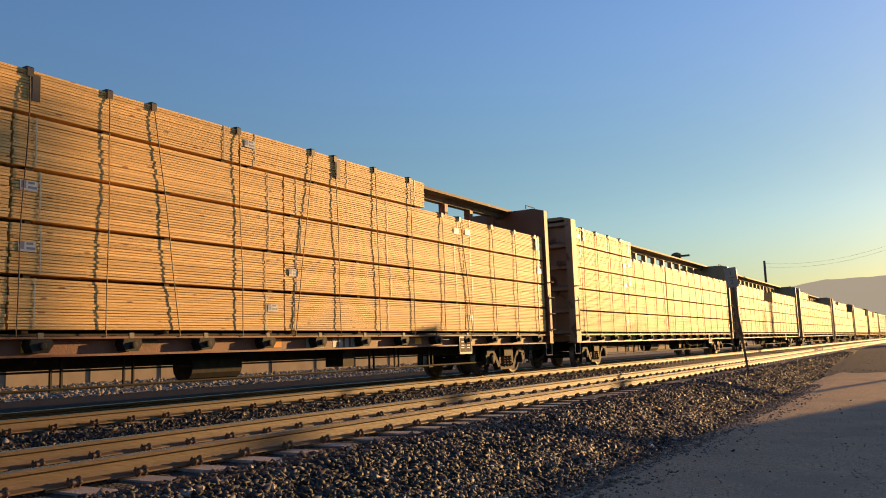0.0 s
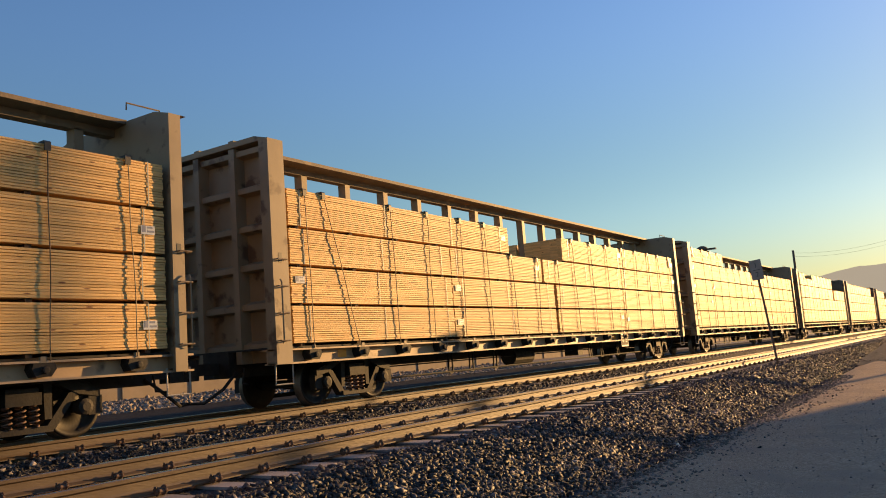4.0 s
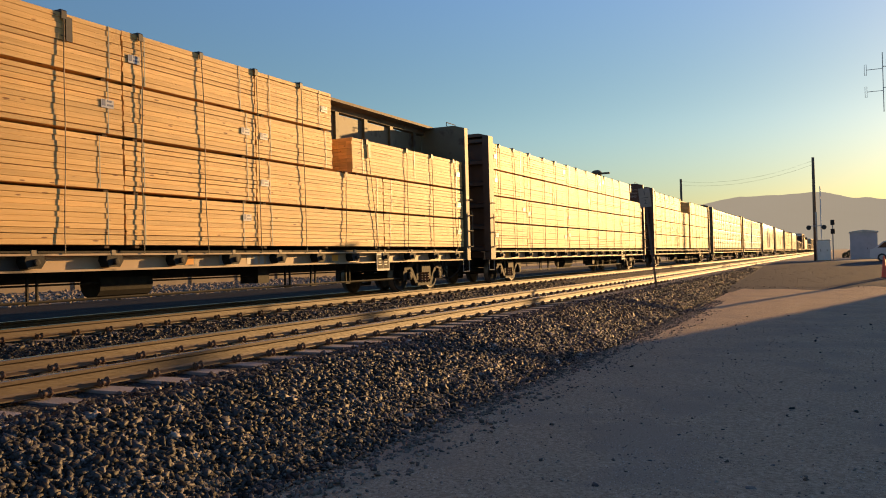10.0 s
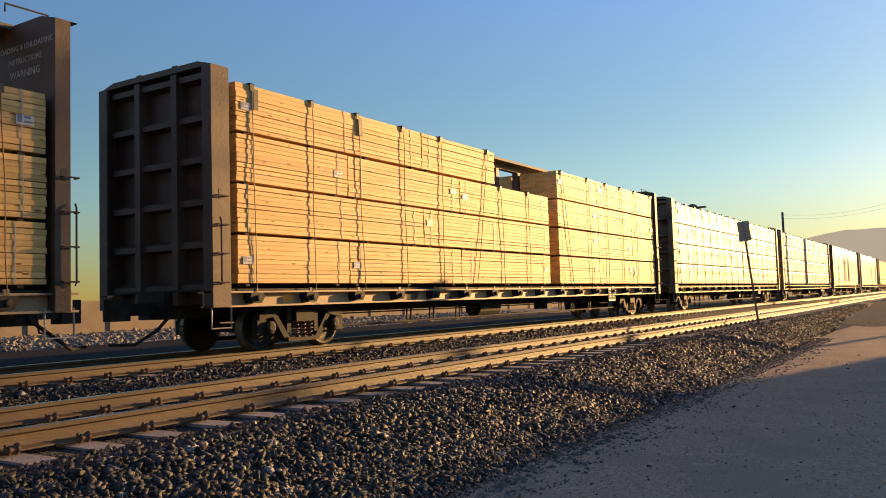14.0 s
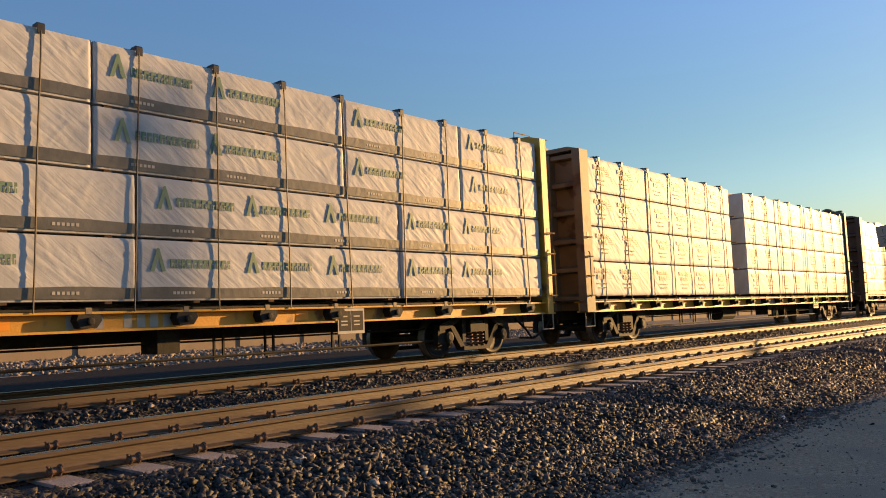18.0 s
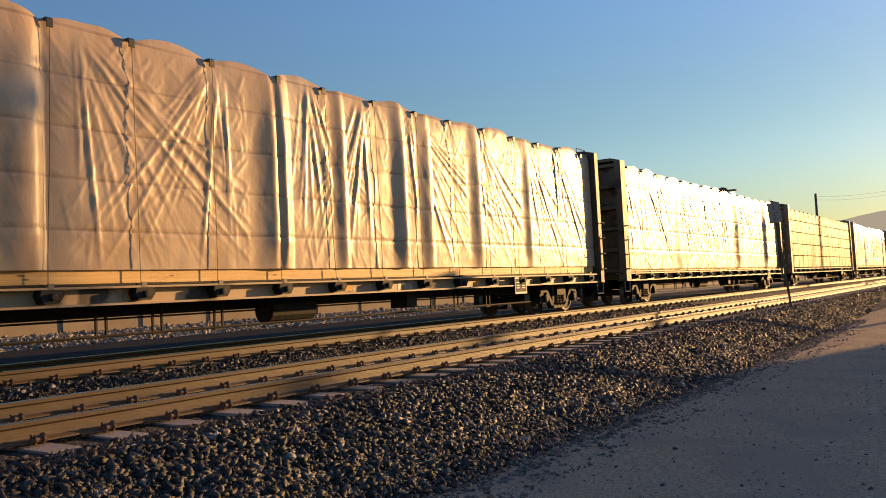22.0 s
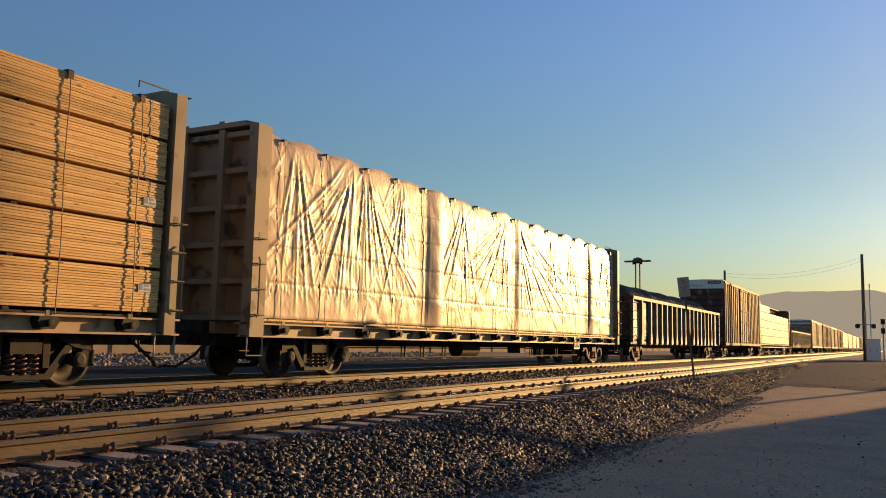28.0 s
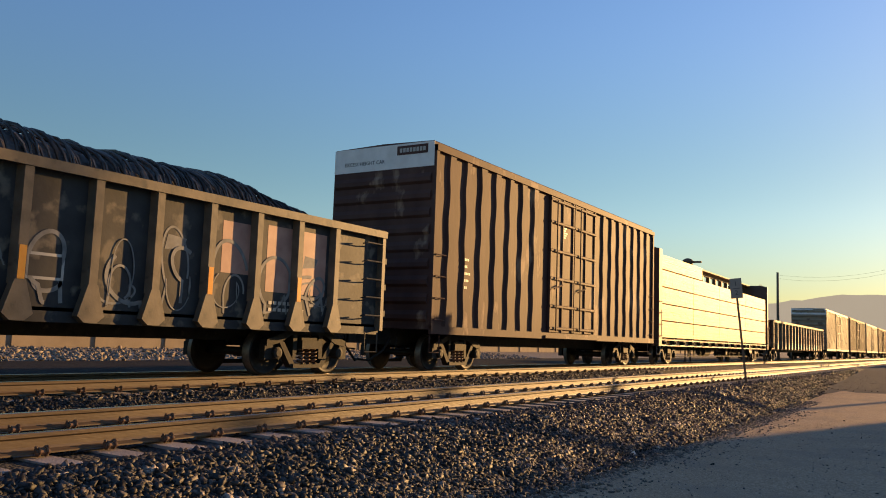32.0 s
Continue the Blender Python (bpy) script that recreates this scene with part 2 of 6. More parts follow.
M_tagdark = material("printed_bar", (0.10, 0.13, 0.22), (0.14, 0.18, 0.28), 0.5, 0, 9)
M_black = material("black_plastic", (0.012, 0.012, 0.013), (0.03, 0.028, 0.027), 0.5, 0, 12)
M_wrap = material("white_wrap", (0.45, 0.46, 0.475), (0.53, 0.54, 0.555), 0.54, 0, 3, 0.12, 12, (1, 1, 0.6), c3=(0.44, 0.445, 0.455), c3scale=1.6, c3at=0.6, crease=(8.0, 0.5, -0.9, 0.10), spec=0.28)
M_wrapband = material("wrap_dark_band", (0.085, 0.085, 0.08), (0.13, 0.125, 0.115), 0.4, 0, 4, 0.3, 9)
M_green = material("green_print", (0.12, 0.2, 0.13), (0.16, 0.25, 0.17), 0.5, 0, 5)
M_ink = material("black_print", (0.055, 0.05, 0.05), (0.1, 0.09, 0.085), 0.5, 0, 5)
M_red = material("red_print", (0.45, 0.13, 0.08), (0.5, 0.17, 0.1), 0.5, 0, 5)
M_tarp = material("plastic_tarp", (0.46, 0.315, 0.195), (0.56, 0.405, 0.27), 0.40, 0, 1.3, 0.25, 9, (1, 1, 0.5), c3=(0.54, 0.42, 0.31), c3scale=0.9, c3at=0.55, crease=(7.0, 0.12, -0.65, 0.22), spec=0.5)


def add_see_through_lines(m, pitch):
    """The dark joints between the stacked bundles, dimly seen through the thin sheet."""
    N, L = m.node_tree.nodes, m.node_tree.links
    b = N["Principled BSDF"]
    col = b.inputs["Base Color"].links[0].from_socket
    tc, sp, nz = N.new("ShaderNodeTexCoord"), N.new("ShaderNodeSeparateXYZ"), N.new("ShaderNodeTexNoise")
    L.new(tc.outputs["Object"], sp.inputs[0])
    L.new(tc.outputs["Object"], nz.inputs[0])
    nz.inputs["Scale"].default_value = 1.3
    ops = [("DIVIDE", pitch), ("FRACT", 0), ("SUBTRACT", 0.5), ("ABSOLUTE", 0), ("GREATER_THAN", 0.47), ("MULTIPLY", 0.62)]
    out = sp.outputs["Z"]
    for op, val in ops:
        k = N.new("ShaderNodeMath")
        k.operation, k.inputs[1].default_value = op, val
        L.new(out, k.inputs[0])
        out = k.outputs[0]
    k = N.new("ShaderNodeMath")
    k.operation = "MULTIPLY"
    L.new(out, k.inputs[0])
    L.new(nz.outputs[0], k.inputs[1])
    mx = N.new("ShaderNodeMixRGB")
    L.new(k.outputs[0], mx.inputs[0])
    L.new(col, mx.inputs[1])
    mx.inputs[2].default_value = (0.10, 0.055, 0.03, 1)
    L.new(mx.outputs[0], b.inputs["Base Color"])


add_see_through_lines(M_tarp, 0.70)
M_steel = material("dirty_steel", (0.009, 0.008, 0.007), (0.029, 0.024, 0.019), 0.75, 0.2, 6, 0.2, 30, c3=(0.07, 0.052, 0.038), c3scale=5, c3at=0.66)
M_wheel = material("wheel_steel", (0.010, 0.009, 0.008), (0.028, 0.023, 0.02), 0.6, 0.3, 9)
M_tread = material("polished_tread", (0.12, 0.10, 0.085), (0.20, 0.17, 0.14), 0.45, 0.7, 9)
M_spring = material("spring_steel", (0.13, 0.075, 0.05), (0.20, 0.12, 0.08), 0.6, 0.3, 12)
M_tan = material("tan_car_paint", (0.22, 0.165, 0.10), (0.29, 0.22, 0.138), 0.6, 0, 1.5, 0.08, 25, c3=(0.11, 0.07, 0.042), c3scale=2.5, c3at=0.58)
M_sill = material("grimy_sill_paint", (0.34, 0.235, 0.14), (0.46, 0.33, 0.205), 0.55, 0, 1.2, 0.08, 25, c3=(0.06, 0.045, 0.036), c3scale=1.3, c3at=0.57)
M_olive = material("olive_car_paint", (0.115, 0.098, 0.060), (0.165, 0.140, 0.088), 0.6, 0, 1.5, 0.08, 25, c3=(0.065, 0.045, 0.03), c3scale=2.2, c3at=0.56)
M_brown = material("oxide_car_paint", (0.15, 0.055, 0.03), (0.22, 0.085, 0.05), 0.6, 0, 1.6, 0.2, 25, c3=(0.08, 0.035, 0.02), c3scale=2.4, c3at=0.6)
M_darkbrown = material("dark_brown_car_paint", (0.06, 0.036, 0.026), (0.105, 0.066, 0.046), 0.6, 0, 1.4, 0.2, 25, c3=(0.13, 0.07, 0.04), c3scale=2.4, c3at=0.64)
M_chord = material("weathered_chord", (0.13, 0.095, 0.06), (0.20, 0.15, 0.10), 0.7, 0, 2.0, 0.2, 25, c3=(0.28, 0.21, 0.13), c3scale=3, c3at=0.62)
M_yellow = material("yellow_car_paint", (0.52, 0.27, 0.03), (0.62, 0.34, 0.05), 0.5, 0, 1.5, 0.2, 25, c3=(0.20, 0.10, 0.04), c3scale=2.5, c3at=0.57)
M_placard = material("placard_white", (0.34, 0.32, 0.29), (0.46, 0.44, 0.40), 0.5, 0, 6)
M_white = material("white_paint", (0.66, 0.65, 0.62), (0.78, 0.77, 0.74), 0.5, 0, 4)
M_orange = material("orange_reflector", (0.75, 0.30, 0.02), (0.8, 0.36, 0.04), 0.35, 0, 6)
M_gondola = material("black_gondola_paint", (0.018, 0.0205, 0.026), (0.046, 0.047, 0.051), 0.62, 0, 2.2, 0.14, 14, c3=(0.135, 0.12, 0.10), c3scale=2.4, c3at=0.56, spec=0.27)
# lighter than the sheets: the sun on ribs and chords put into the colour
M_gonrib = material("sunlit_gondola_frame", (0.07, 0.060, 0.047), (0.16, 0.128, 0.092), 0.6, 0, 3.0, 0.12, 16, c3=(0.045, 0.042, 0.040), c3scale=3.5, c3at=0.6)
M_pebble = material("pebbles", (0.12, 0.10, 0.085), (0.34, 0.29, 0.24), 0.9, 0, 9, island=0.6)
M_scrap = material("wire_coils", (0.045, 0.042, 0.04), (0.12, 0.105, 0.095), 0.5, 0.4, 9, island=0.7)
M_boxcar = material("boxcar_brown", (0.066, 0.036, 0.031), (0.105, 0.059, 0.049), 0.66, 0, 1.3, 0.08, 20, (1, 1, 0.45), c3=(0.27, 0.185, 0.13), c3scale=1.7, c3at=0.585, spec=0.12)
M_rail = material("rusty_rail", (0.080, 0.053, 0.032), (0.115, 0.078, 0.047), 0.55, 0.1, 5, 0.2, 40, (1, 0.2, 1))
M_railtop = material("worn_rail_head", (0.42, 0.36, 0.30), (0.55, 0.48, 0.40), 0.24, 1.0, 6, 0, 40, (1, 0.05, 1))
M_tie = material("concrete_tie", (0.23, 0.195, 0.185), (0.32, 0.275, 0.26), 0.85, 0, 6, 0.4, 50, obj=0.12, c3=(0.2, 0.15, 0.12), c3scale=5, c3at=0.6)
M_clip = material("rusty_clip", (0.11, 0.06, 0.037), (0.18, 0.10, 0.06), 0.7, 0.2, 14)
M_ballast = material("ballast_bed", (0.016, 0.015, 0.016), (0.034, 0.031, 0.033), 0.9, 0, 22, 1.0, 16, c3=(0.11, 0.1, 0.09), c3scale=26, c3at=0.64)
def add_cells(m, scale, low):
    """Broken-stone cells: each lighter or darker, dark joints and relief."""
    N, L = m.node_tree.nodes, m.node_tree.links
    b = N["Principled BSDF"]
    col = b.inputs["Base Color"].links[0].from_socket
    tc = N.new("ShaderNodeTexCoord")
    vo = N.new("ShaderNodeTexVoronoi")
    vo.inputs["Scale"].default_value = scale
    L.new(tc.outputs["Object"], vo.inputs[0])
    bw = N.new("ShaderNodeRGBToBW")
    L.new(vo.outputs["Color"], bw.inputs[0])
    mr = N.new("ShaderNodeMapRange")
    mr.inputs[3].default_value, mr.inputs[4].default_value = low, 2.2 - low
    L.new(bw.outputs[0], mr.inputs[0])
    mu = N.new("ShaderNodeMixRGB")
    mu.blend_type, mu.inputs[0].default_value = "MULTIPLY", 1
    L.new(col, mu.inputs[1])
    L.new(mr.outputs[0], mu.inputs[2])
    L.new(mu.outputs[0], b.inputs["Base Color"])
    bp = N.new("ShaderNodeBump")
    bp.inputs["Strength"].default_value, bp.inputs["Distance"].default_value, bp.invert = 1.0, 0.05, True
    L.new(vo.outputs["Distance"], bp.inputs["Height"])
    L.new(bp.outputs[0], b.inputs["Normal"])


add_cells(M_ballast, 24, 0.3)
M_stone = material("ballast_stone", (0.026, 0.0245, 0.026), (0.066, 0.060, 0.059), 0.6, 0, 11, 0.4, 60, island=0.85, c3=(0.24, 0.21, 0.195), c3scale=6, c3at=0.60, spec=0.3)
M_toe = material("dusty_stone", (0.11, 0.096, 0.083), (0.22, 0.19, 0.162), 0.85, 0, 9, 0.4, 60, island=0.5)
M_apron = material("dark_gravel", (0.055, 0.056, 0.058), (0.115, 0.115, 0.117), 0.95, 0, 14.0, 1.0, 22, c3=(0.17, 0.16, 0.15), c3scale=9, c3at=0.6, spec=0.03)
M_dirt = material("dirt_road", (0.30, 0.218, 0.145), (0.53, 0.40, 0.28), 0.95, 0, 26.0, 1.0, 45, c3=(0.36, 0.275, 0.20), c3scale=0.8, c3at=0.52, detail=8, spec=0.05)


def add_grit(m):
    """Small dark and pale bits of gravel trodden into the dirt, denser in patches."""
    N, L = m.node_tree.nodes, m.node_tree.links
    b = N["Principled BSDF"]
    col = b.inputs["Base Color"].links[0].from_socket
    tc = N.new("ShaderNodeTexCoord")
    for scale, edge, tone in ((55, 0.20, (0.09, 0.085, 0.085, 1)), (38, 0.15, (0.62, 0.56, 0.49, 1)), (21, 0.10, (0.07, 0.065, 0.065, 1))):
        vo = N.new("ShaderNodeTexVoronoi")
        vo.inputs["Scale"].default_value = scale
        L.new(tc.outputs["Object"], vo.inputs[0])
        nz = N.new("ShaderNodeTexNoise")
        nz.inputs["Scale"].default_value, nz.inputs["Detail"].default_value = scale / 40, 5
        L.new(tc.outputs["Object"], nz.inputs[0])
        mm = N.new("ShaderNodeMath")
        mm.operation, mm.inputs[1].default_value = "MULTIPLY", 2 * edge
        L.new(nz.outputs[0], mm.inputs[0])
        lt = N.new("ShaderNodeMath")
        lt.operation = "LESS_THAN"
        L.new(vo.outputs["Distance"], lt.inputs[0])
        L.new(mm.outputs[0], lt.inputs[1])
        mx = N.new("ShaderNodeMixRGB")
        L.new(lt.outputs[0], mx.inputs[0])
        L.new(col, mx.inputs[1])
        mx.inputs[2].default_value = tone
        col = mx.outputs[0]
    L.new(col, b.inputs["Base Color"])


add_grit(M_dirt)
M_yard = material("dark_yard_gravel", (0.022, 0.0205, 0.02), (0.05, 0.046, 0.044), 0.95, 0, 9.0, 1.0, 22, c3=(0.085, 0.076, 0.068), c3scale=9, c3at=0.62, spec=0.03)
M_gravel = material("pale_gravel", (0.16, 0.135, 0.11), (0.36, 0.31, 0.26), 0.95, 0, 18, 0.8, 25, spec=0.05)
M_wall = material("block_wall", (0.25, 0.20, 0.14), (0.31, 0.25, 0.175), 0.9, 0, 1.2, 0.3, 30)
M_wood = material("weathered_pole", (0.10, 0.07, 0.05), (0.16, 0.115, 0.08), 0.85, 0, 5, 0.4, 30, (1, 1, 0.1))
M_galv = material("galvanised_metal", (0.34, 0.34, 0.34), (0.45, 0.45, 0.44), 0.45, 0.7, 5)
M_silver = material("silver_car_paint", (0.60, 0.61, 0.62), (0.66, 0.67, 0.68), 0.3, 0.2, 3, coat=0.5)
M_cone = material("orange_cone", (0.75, 0.09, 0.03), (0.85, 0.13, 0.04), 0.5, 0, 5)
M_shed = material("grey_shed_paint", (0.36, 0.37, 0.40), (0.42, 0.43, 0.46), 0.6, 0, 2, 0.2, 20)
M_leaf = material("dark_foliage", (0.03, 0.045, 0.02), (0.06, 0.08, 0.035), 0.8, 0, 3, island=0.4)
M_glass = material("dark_glass", (0.02, 0.022, 0.025), (0.03, 0.032, 0.036), 0.08, 0, 2, spec=0.8)
M_graf = material("graffiti_silver", (0.30, 0.30, 0.30), (0.44, 0.43, 0.42), 0.45, 0.2, 3)
M_spray = material("graffiti_grey", (0.13, 0.135, 0.14), (0.25, 0.25, 0.25), 0.7, 0, 5)
M_lilac = material("graffiti_lilac", (0.24, 0.20, 0.23), (0.34, 0.29, 0.33), 0.55, 0, 3)
M_graf2 = material("graffiti_rose", (0.32, 0.16, 0.13), (0.45, 0.26, 0.2), 0.55, 0, 3)
M_sign = material("white_sign", (0.28, 0.245, 0.20), (0.35, 0.31, 0.26), 0.6, 0, 5)
M_asphalt = material("asphalt", (0.045, 0.045, 0.047), (0.07, 0.07, 0.07), 0.9, 0, 8, 0.3, 60)

# ---- ground and track ----
G = 1.505
BED1, BED3 = -0.19, ZT - 0.19
GROUND = -0.86
YARD = -0.43                            # level of the yard behind the train
TIE, TIE0 = 0.635, 0.10                 # spacing of the ties and their phase
NEAR_C, FAR_C = -D1 - G / 2, -D3 - G / 2


def rise(y):
    """The ground climbs to the crossing's level."""
    k = max(0.0, min(1.0, (y - 14) / 71))
    return 0.72 * k * k * (3 - 2 * k)


def ground_z(x, y):
    return GROUND + (rise(y) if x > -9 else 0) - 0.2 * (1 if -9 < x < -4.75 else max(0.0, 1 - (x + 4.75) / 0.45) if x > -9 else 0) + 0.025 * noise.noise((x * 0.5, y * 0.5, 0)) + 0.012 * noise.noise((x * 2.1, y * 2.1, 5))


mb = MB()
xs = [-3000, -800, -300, -120, -60, -40] + [i * 0.5 for i in range(-40, 25)] + [14, 18, 25, 40, 80, 200, 600, 3000]
ys = [-600, -100, -30, -10] + [i * 0.5 for i in range(-8, 60)] + [32, 36, 42, 50, 60, 75, 95, 120, 160, 220, 320, 500, 900, 3200]
for x in xs:
    for y in ys:
        mb.v.append((x, y, ground_z(x, y) if abs(x) < 30 and y < 60 else GROUND + (rise(y) if -9 < x < 300 else 0)))
for i in range(len(xs) - 1):
    for j in range(len(ys) - 1):
        a = i * len(ys) + j
        mb.f.append((a, a + len(ys), a + len(ys) + 1, a + 1))
thing("ground", "bare brown dirt and gravel beside the railway", "ground", kind="structure", mb=mb, material=M_dirt, smooth=True)

# the ballast bed: shoulder, near track, dip, far track
SH = NEAR_C + 1.75                      # where the near shoulder breaks
profile = [(SH + 1.32, GROUND - 0.06), (SH + 0.85, -0.64), (SH + 0.36, -0.38), (SH, BED1 - 0.03), (NEAR_C - 1.5, BED1 - 0.03), (NEAR_C - 2.0, BED1 - 0.06),
           (FAR_C + 1.9, BED3 - 0.14), (FAR_C + 1.5, BED3 - 0.03), (FAR_C - 1.6, BED3 - 0.03), (FAR_C - 3.2, BED3 - 0.42), (FAR_C - 3.9, GROUND - 0.05)]


def bed_z(x, y=0.0):
    for (xa, za), (xb, zb) in zip(profile, profile[1:]):
        if xb <= x <= xa:
            return zb + (za - zb) * (x - xb) / (xa - xb)
    return GROUND - 0.06


def toe(x, y):
    """How far the ballast's ragged edge is pushed out here."""
    return 1.6 * max(0, min(1, (x - SH - 0.3) / 1.0)) * (0.18 * noise.noise((y * 0.35, 3, 1)) + 0.10 * noise.noise((y * 1.3, 8, 1)))


def shoulder_z(x, y):
    return max(bed_z(x - toe(x, y)), ground_z(x, y) + 0.004)


mb = MB()
yy = [-40, -15] + [i * 0.5 for i in range(-10, 80)] + [45, 55, 75, 110, 170, 300, 700]
px = []
for (xa, za), (xb, zb) in zip(profile, profile[1:]):
    n = max(1, int((xa - xb) / 0.25))
    px += [xa + (xb - xa) * k / n for k in range(n)]
px.append(profile[-1][0])
for x in px:
    for y in yy:
        mb.v.append((x + toe(x, y), y, bed_z(x) + 0.02 * noise.noise((x * 2, y * 2, 0))))
for i in range(len(px) - 1):
    for j in range(len(yy) - 1):
        a = i * len(yy) + j
        mb.f.append((a, a + 1, a + len(yy) + 1, a + len(yy)))
thing("ballast_bed", "dark grey crushed-stone ballast bed with sloping shoulder", "ballast", kind="structure", mb=mb, material=M_ballast, smooth=True)


def stones(name, x0, x1, y0, y1, count, r0, r1, zfn, mat_, label, near=0.0, skew=1.0):
    """Broken stones: crooked blocks, joined, thinning with distance."""
    rng = np.random.default_rng(len(name) * 7 + count)
    cube = np.array([(x, y, z) for x in (-1, 1) for y in (-1, 1) for z in (-1, 1)]) * 0.62
    quads = [(0, 1, 3, 2), (4, 6, 7, 5), (0, 4, 5, 1), (2, 3, 7, 6), (0, 2, 6, 4), (1, 5, 7, 3)]
    tri = np.array([t for q in quads for t in ((q[0], q[1], q[2]), (q[0], q[2], q[3]))])
    u = rng.random(count)
    ys_ = y0 + (y1 - y0) * (u ** (1 + near))
    xs_ = x0 + (x1 - x0) * rng.random(count) ** skew
    r = (r0 + (r1 - r0) * rng.random(count) ** 1.7)
    zs_ = np.array([zfn(float(a), float(b)) for a, b in zip(xs_, ys_)]) + r * rng.uniform(-0.45, 0.35, count)
    sc = rng.uniform(0.65, 1.45, (count, 1, 3)) * r[:, None, None] * np.array((1.1, 1.1, 0.62))
    V = (cube[None] + rng.uniform(-0.42, 0.42, (count, 8, 3))) * sc
    a = rng.uniform(0, 2 * np.pi, count)
    b = rng.uniform(-1.1, 1.1, count)
    ca, sa_, cb, sb = np.cos(a), np.sin(a), np.cos(b), np.sin(b)
    X = V[:, :, 0] * ca[:, None] - V[:, :, 1] * sa_[:, None]
    Y = V[:, :, 0] * sa_[:, None] + V[:, :, 1] * ca[:, None]
    Z = V[:, :, 2]
    Y, Z = Y * cb[:, None] - Z * sb[:, None], Y * sb[:, None] + Z * cb[:, None]
    V = np.stack([X + xs_[:, None], Y + ys_[:, None], Z + zs_[:, None]], 2).reshape(-1, 3)
    F = (tri[None] + 8 * np.arange(count)[:, None, None]).reshape(-1, 3)
    me = bpy.data.meshes.new(name)
    me.vertices.add(len(V))
    me.vertices.foreach_set("co", V.ravel())
    me.loops.add(F.size)
    me.loops.foreach_set("vertex_index", F.ravel().astype(np.int32))
    me.polygons.add(len(F))
    me.polygons.foreach_set("loop_start", np.arange(0, F.size, 3, dtype=np.int32))
    me.update(calc_edges=True)
    me.materials.append(mat_)
    return tagged(new(name, me), label, "stones", kind="stuff")


stones("shoulder_stones", SH - 0.45, SH + 1.35, 2.0, 18, 36000, 0.015, 0.044, shoulder_z, M_stone, "dark broken ballast stones on the shoulder", 0.6)
stones("shoulder_stones", SH - 0.6, SH + 1.1, 18, 60, 12000, 0.02, 0.046, shoulder_z, M_stone, "dark broken ballast stones on the shoulder", 0.6)
stones("shoulder_stones", SH - 0.3, SH + 1.3, 9, 30, 12000, 0.016, 0.046, shoulder_z, M_stone, "dark broken ballast stones on the shoulder", 0.1)
stones("shoulder_stones", SH - 0.45, SH + 1.35, -14, 2.1, 9000, 0.018, 0.045, shoulder_z, M_stone, "dark broken ballast stones on the shoulder")
stones("crib_stones", FAR_C + 0.9, NEAR_C - 0.9, 2.5, 32, 16000, 0.016, 0.045, bed_z, M_stone, "dark broken ballast stones between the tracks", 0.6)
stones("crib_stones", NEAR_C - 0.65, NEAR_C + 0.65, 2, 20, 9000, 0.014, 0.04, bed_z, M_stone, "dark broken ballast stones between the rails", 0.5)
stones("edge_stones", SH + 0.95, SH + 2.2, 2.5, 26, 5000, 0.006, 0.026, shoulder_z, M_toe, "loose ballast stones strayed onto the dirt", 0.6, 2.6)
thing("gravel_strip", "pale gravel strip along the foot of the wall", "gravel", kind="structure", mb=MB().prism([(-34, GROUND - 0.1), (-28.2, GROUND - 0.1), (-28.2, YARD + 0.01), (-31, YARD + 0.10), (-34, YARD + 0.32)], -40, 160), material=M_gravel)
stones("gravel_heaps", -33.9, -28.0, 4, 60, 4500, 0.05, 0.13, lambda x, y: YARD + 0.02 + 0.05 * max(0, -28.2 - x), M_gravel, "pale broken gravel along the wall", 0.2)
ap = MB()
nx, ny = 60, 40
for i in range(nx + 1):
    for j in range(ny + 1):
        x = -5.6 + 46 * (i / nx) ** 1.6
        y = 36.0 + 1.6 * noise.noise((x * 0.6, 1, 4)) + 0.5 * noise.noise((x * 2.3, 1, 7)) + 41.5 * j / ny
        edge = min(1, j / 3)
        ap.v.append((x, y, GROUND + rise(y) + 0.045 * edge - 0.03 * (1 - edge) + 0.01 * noise.noise((x, y, 2))))
for i in range(nx):
    for j in range(ny):
        q = i * (ny + 1) + j
        ap.f.append((q, q + ny + 1, q + ny + 2, q + 1))
thing("gravel_apron", "dark gravel apron in front of the level crossing", "gravel", kind="structure", mb=ap, material=M_apron, smooth=True)
stones("toe_stones", SH + 0.7, SH + 1.75, 2.3, 30, 13000, 0.007, 0.03, shoulder_z, M_toe, "dusty broken stones along the foot of the ballast", 0.6, 1.5)
stones("apron_stones", -4.6, 14, 37, 76, 5000, 0.010, 0.026, lambda x, y: GROUND + rise(y) + 0.04, M_stone, "broken stones scattered over the gravel apron")
thing("far_yard", "dark gravel yard between the tracks and the wall", "gravel", kind="structure", mb=MB().box(-28.2, FAR_C - 2.88, -40, 160, GROUND - 0.1, YARD), material=M_yard)
stones("road_pebbles", SH + 1.2, 9, 2.0, 22, 13000, 0.005, 0.015, ground_z, M_pebble, "small pebbles scattered on the dirt", 0.9)
stones("road_clods", SH + 1.7, 6, 3.5, 26, 170, 0.012, 0.04, ground_z, M_stone, "dark clods scattered on the dirt", 0.5)


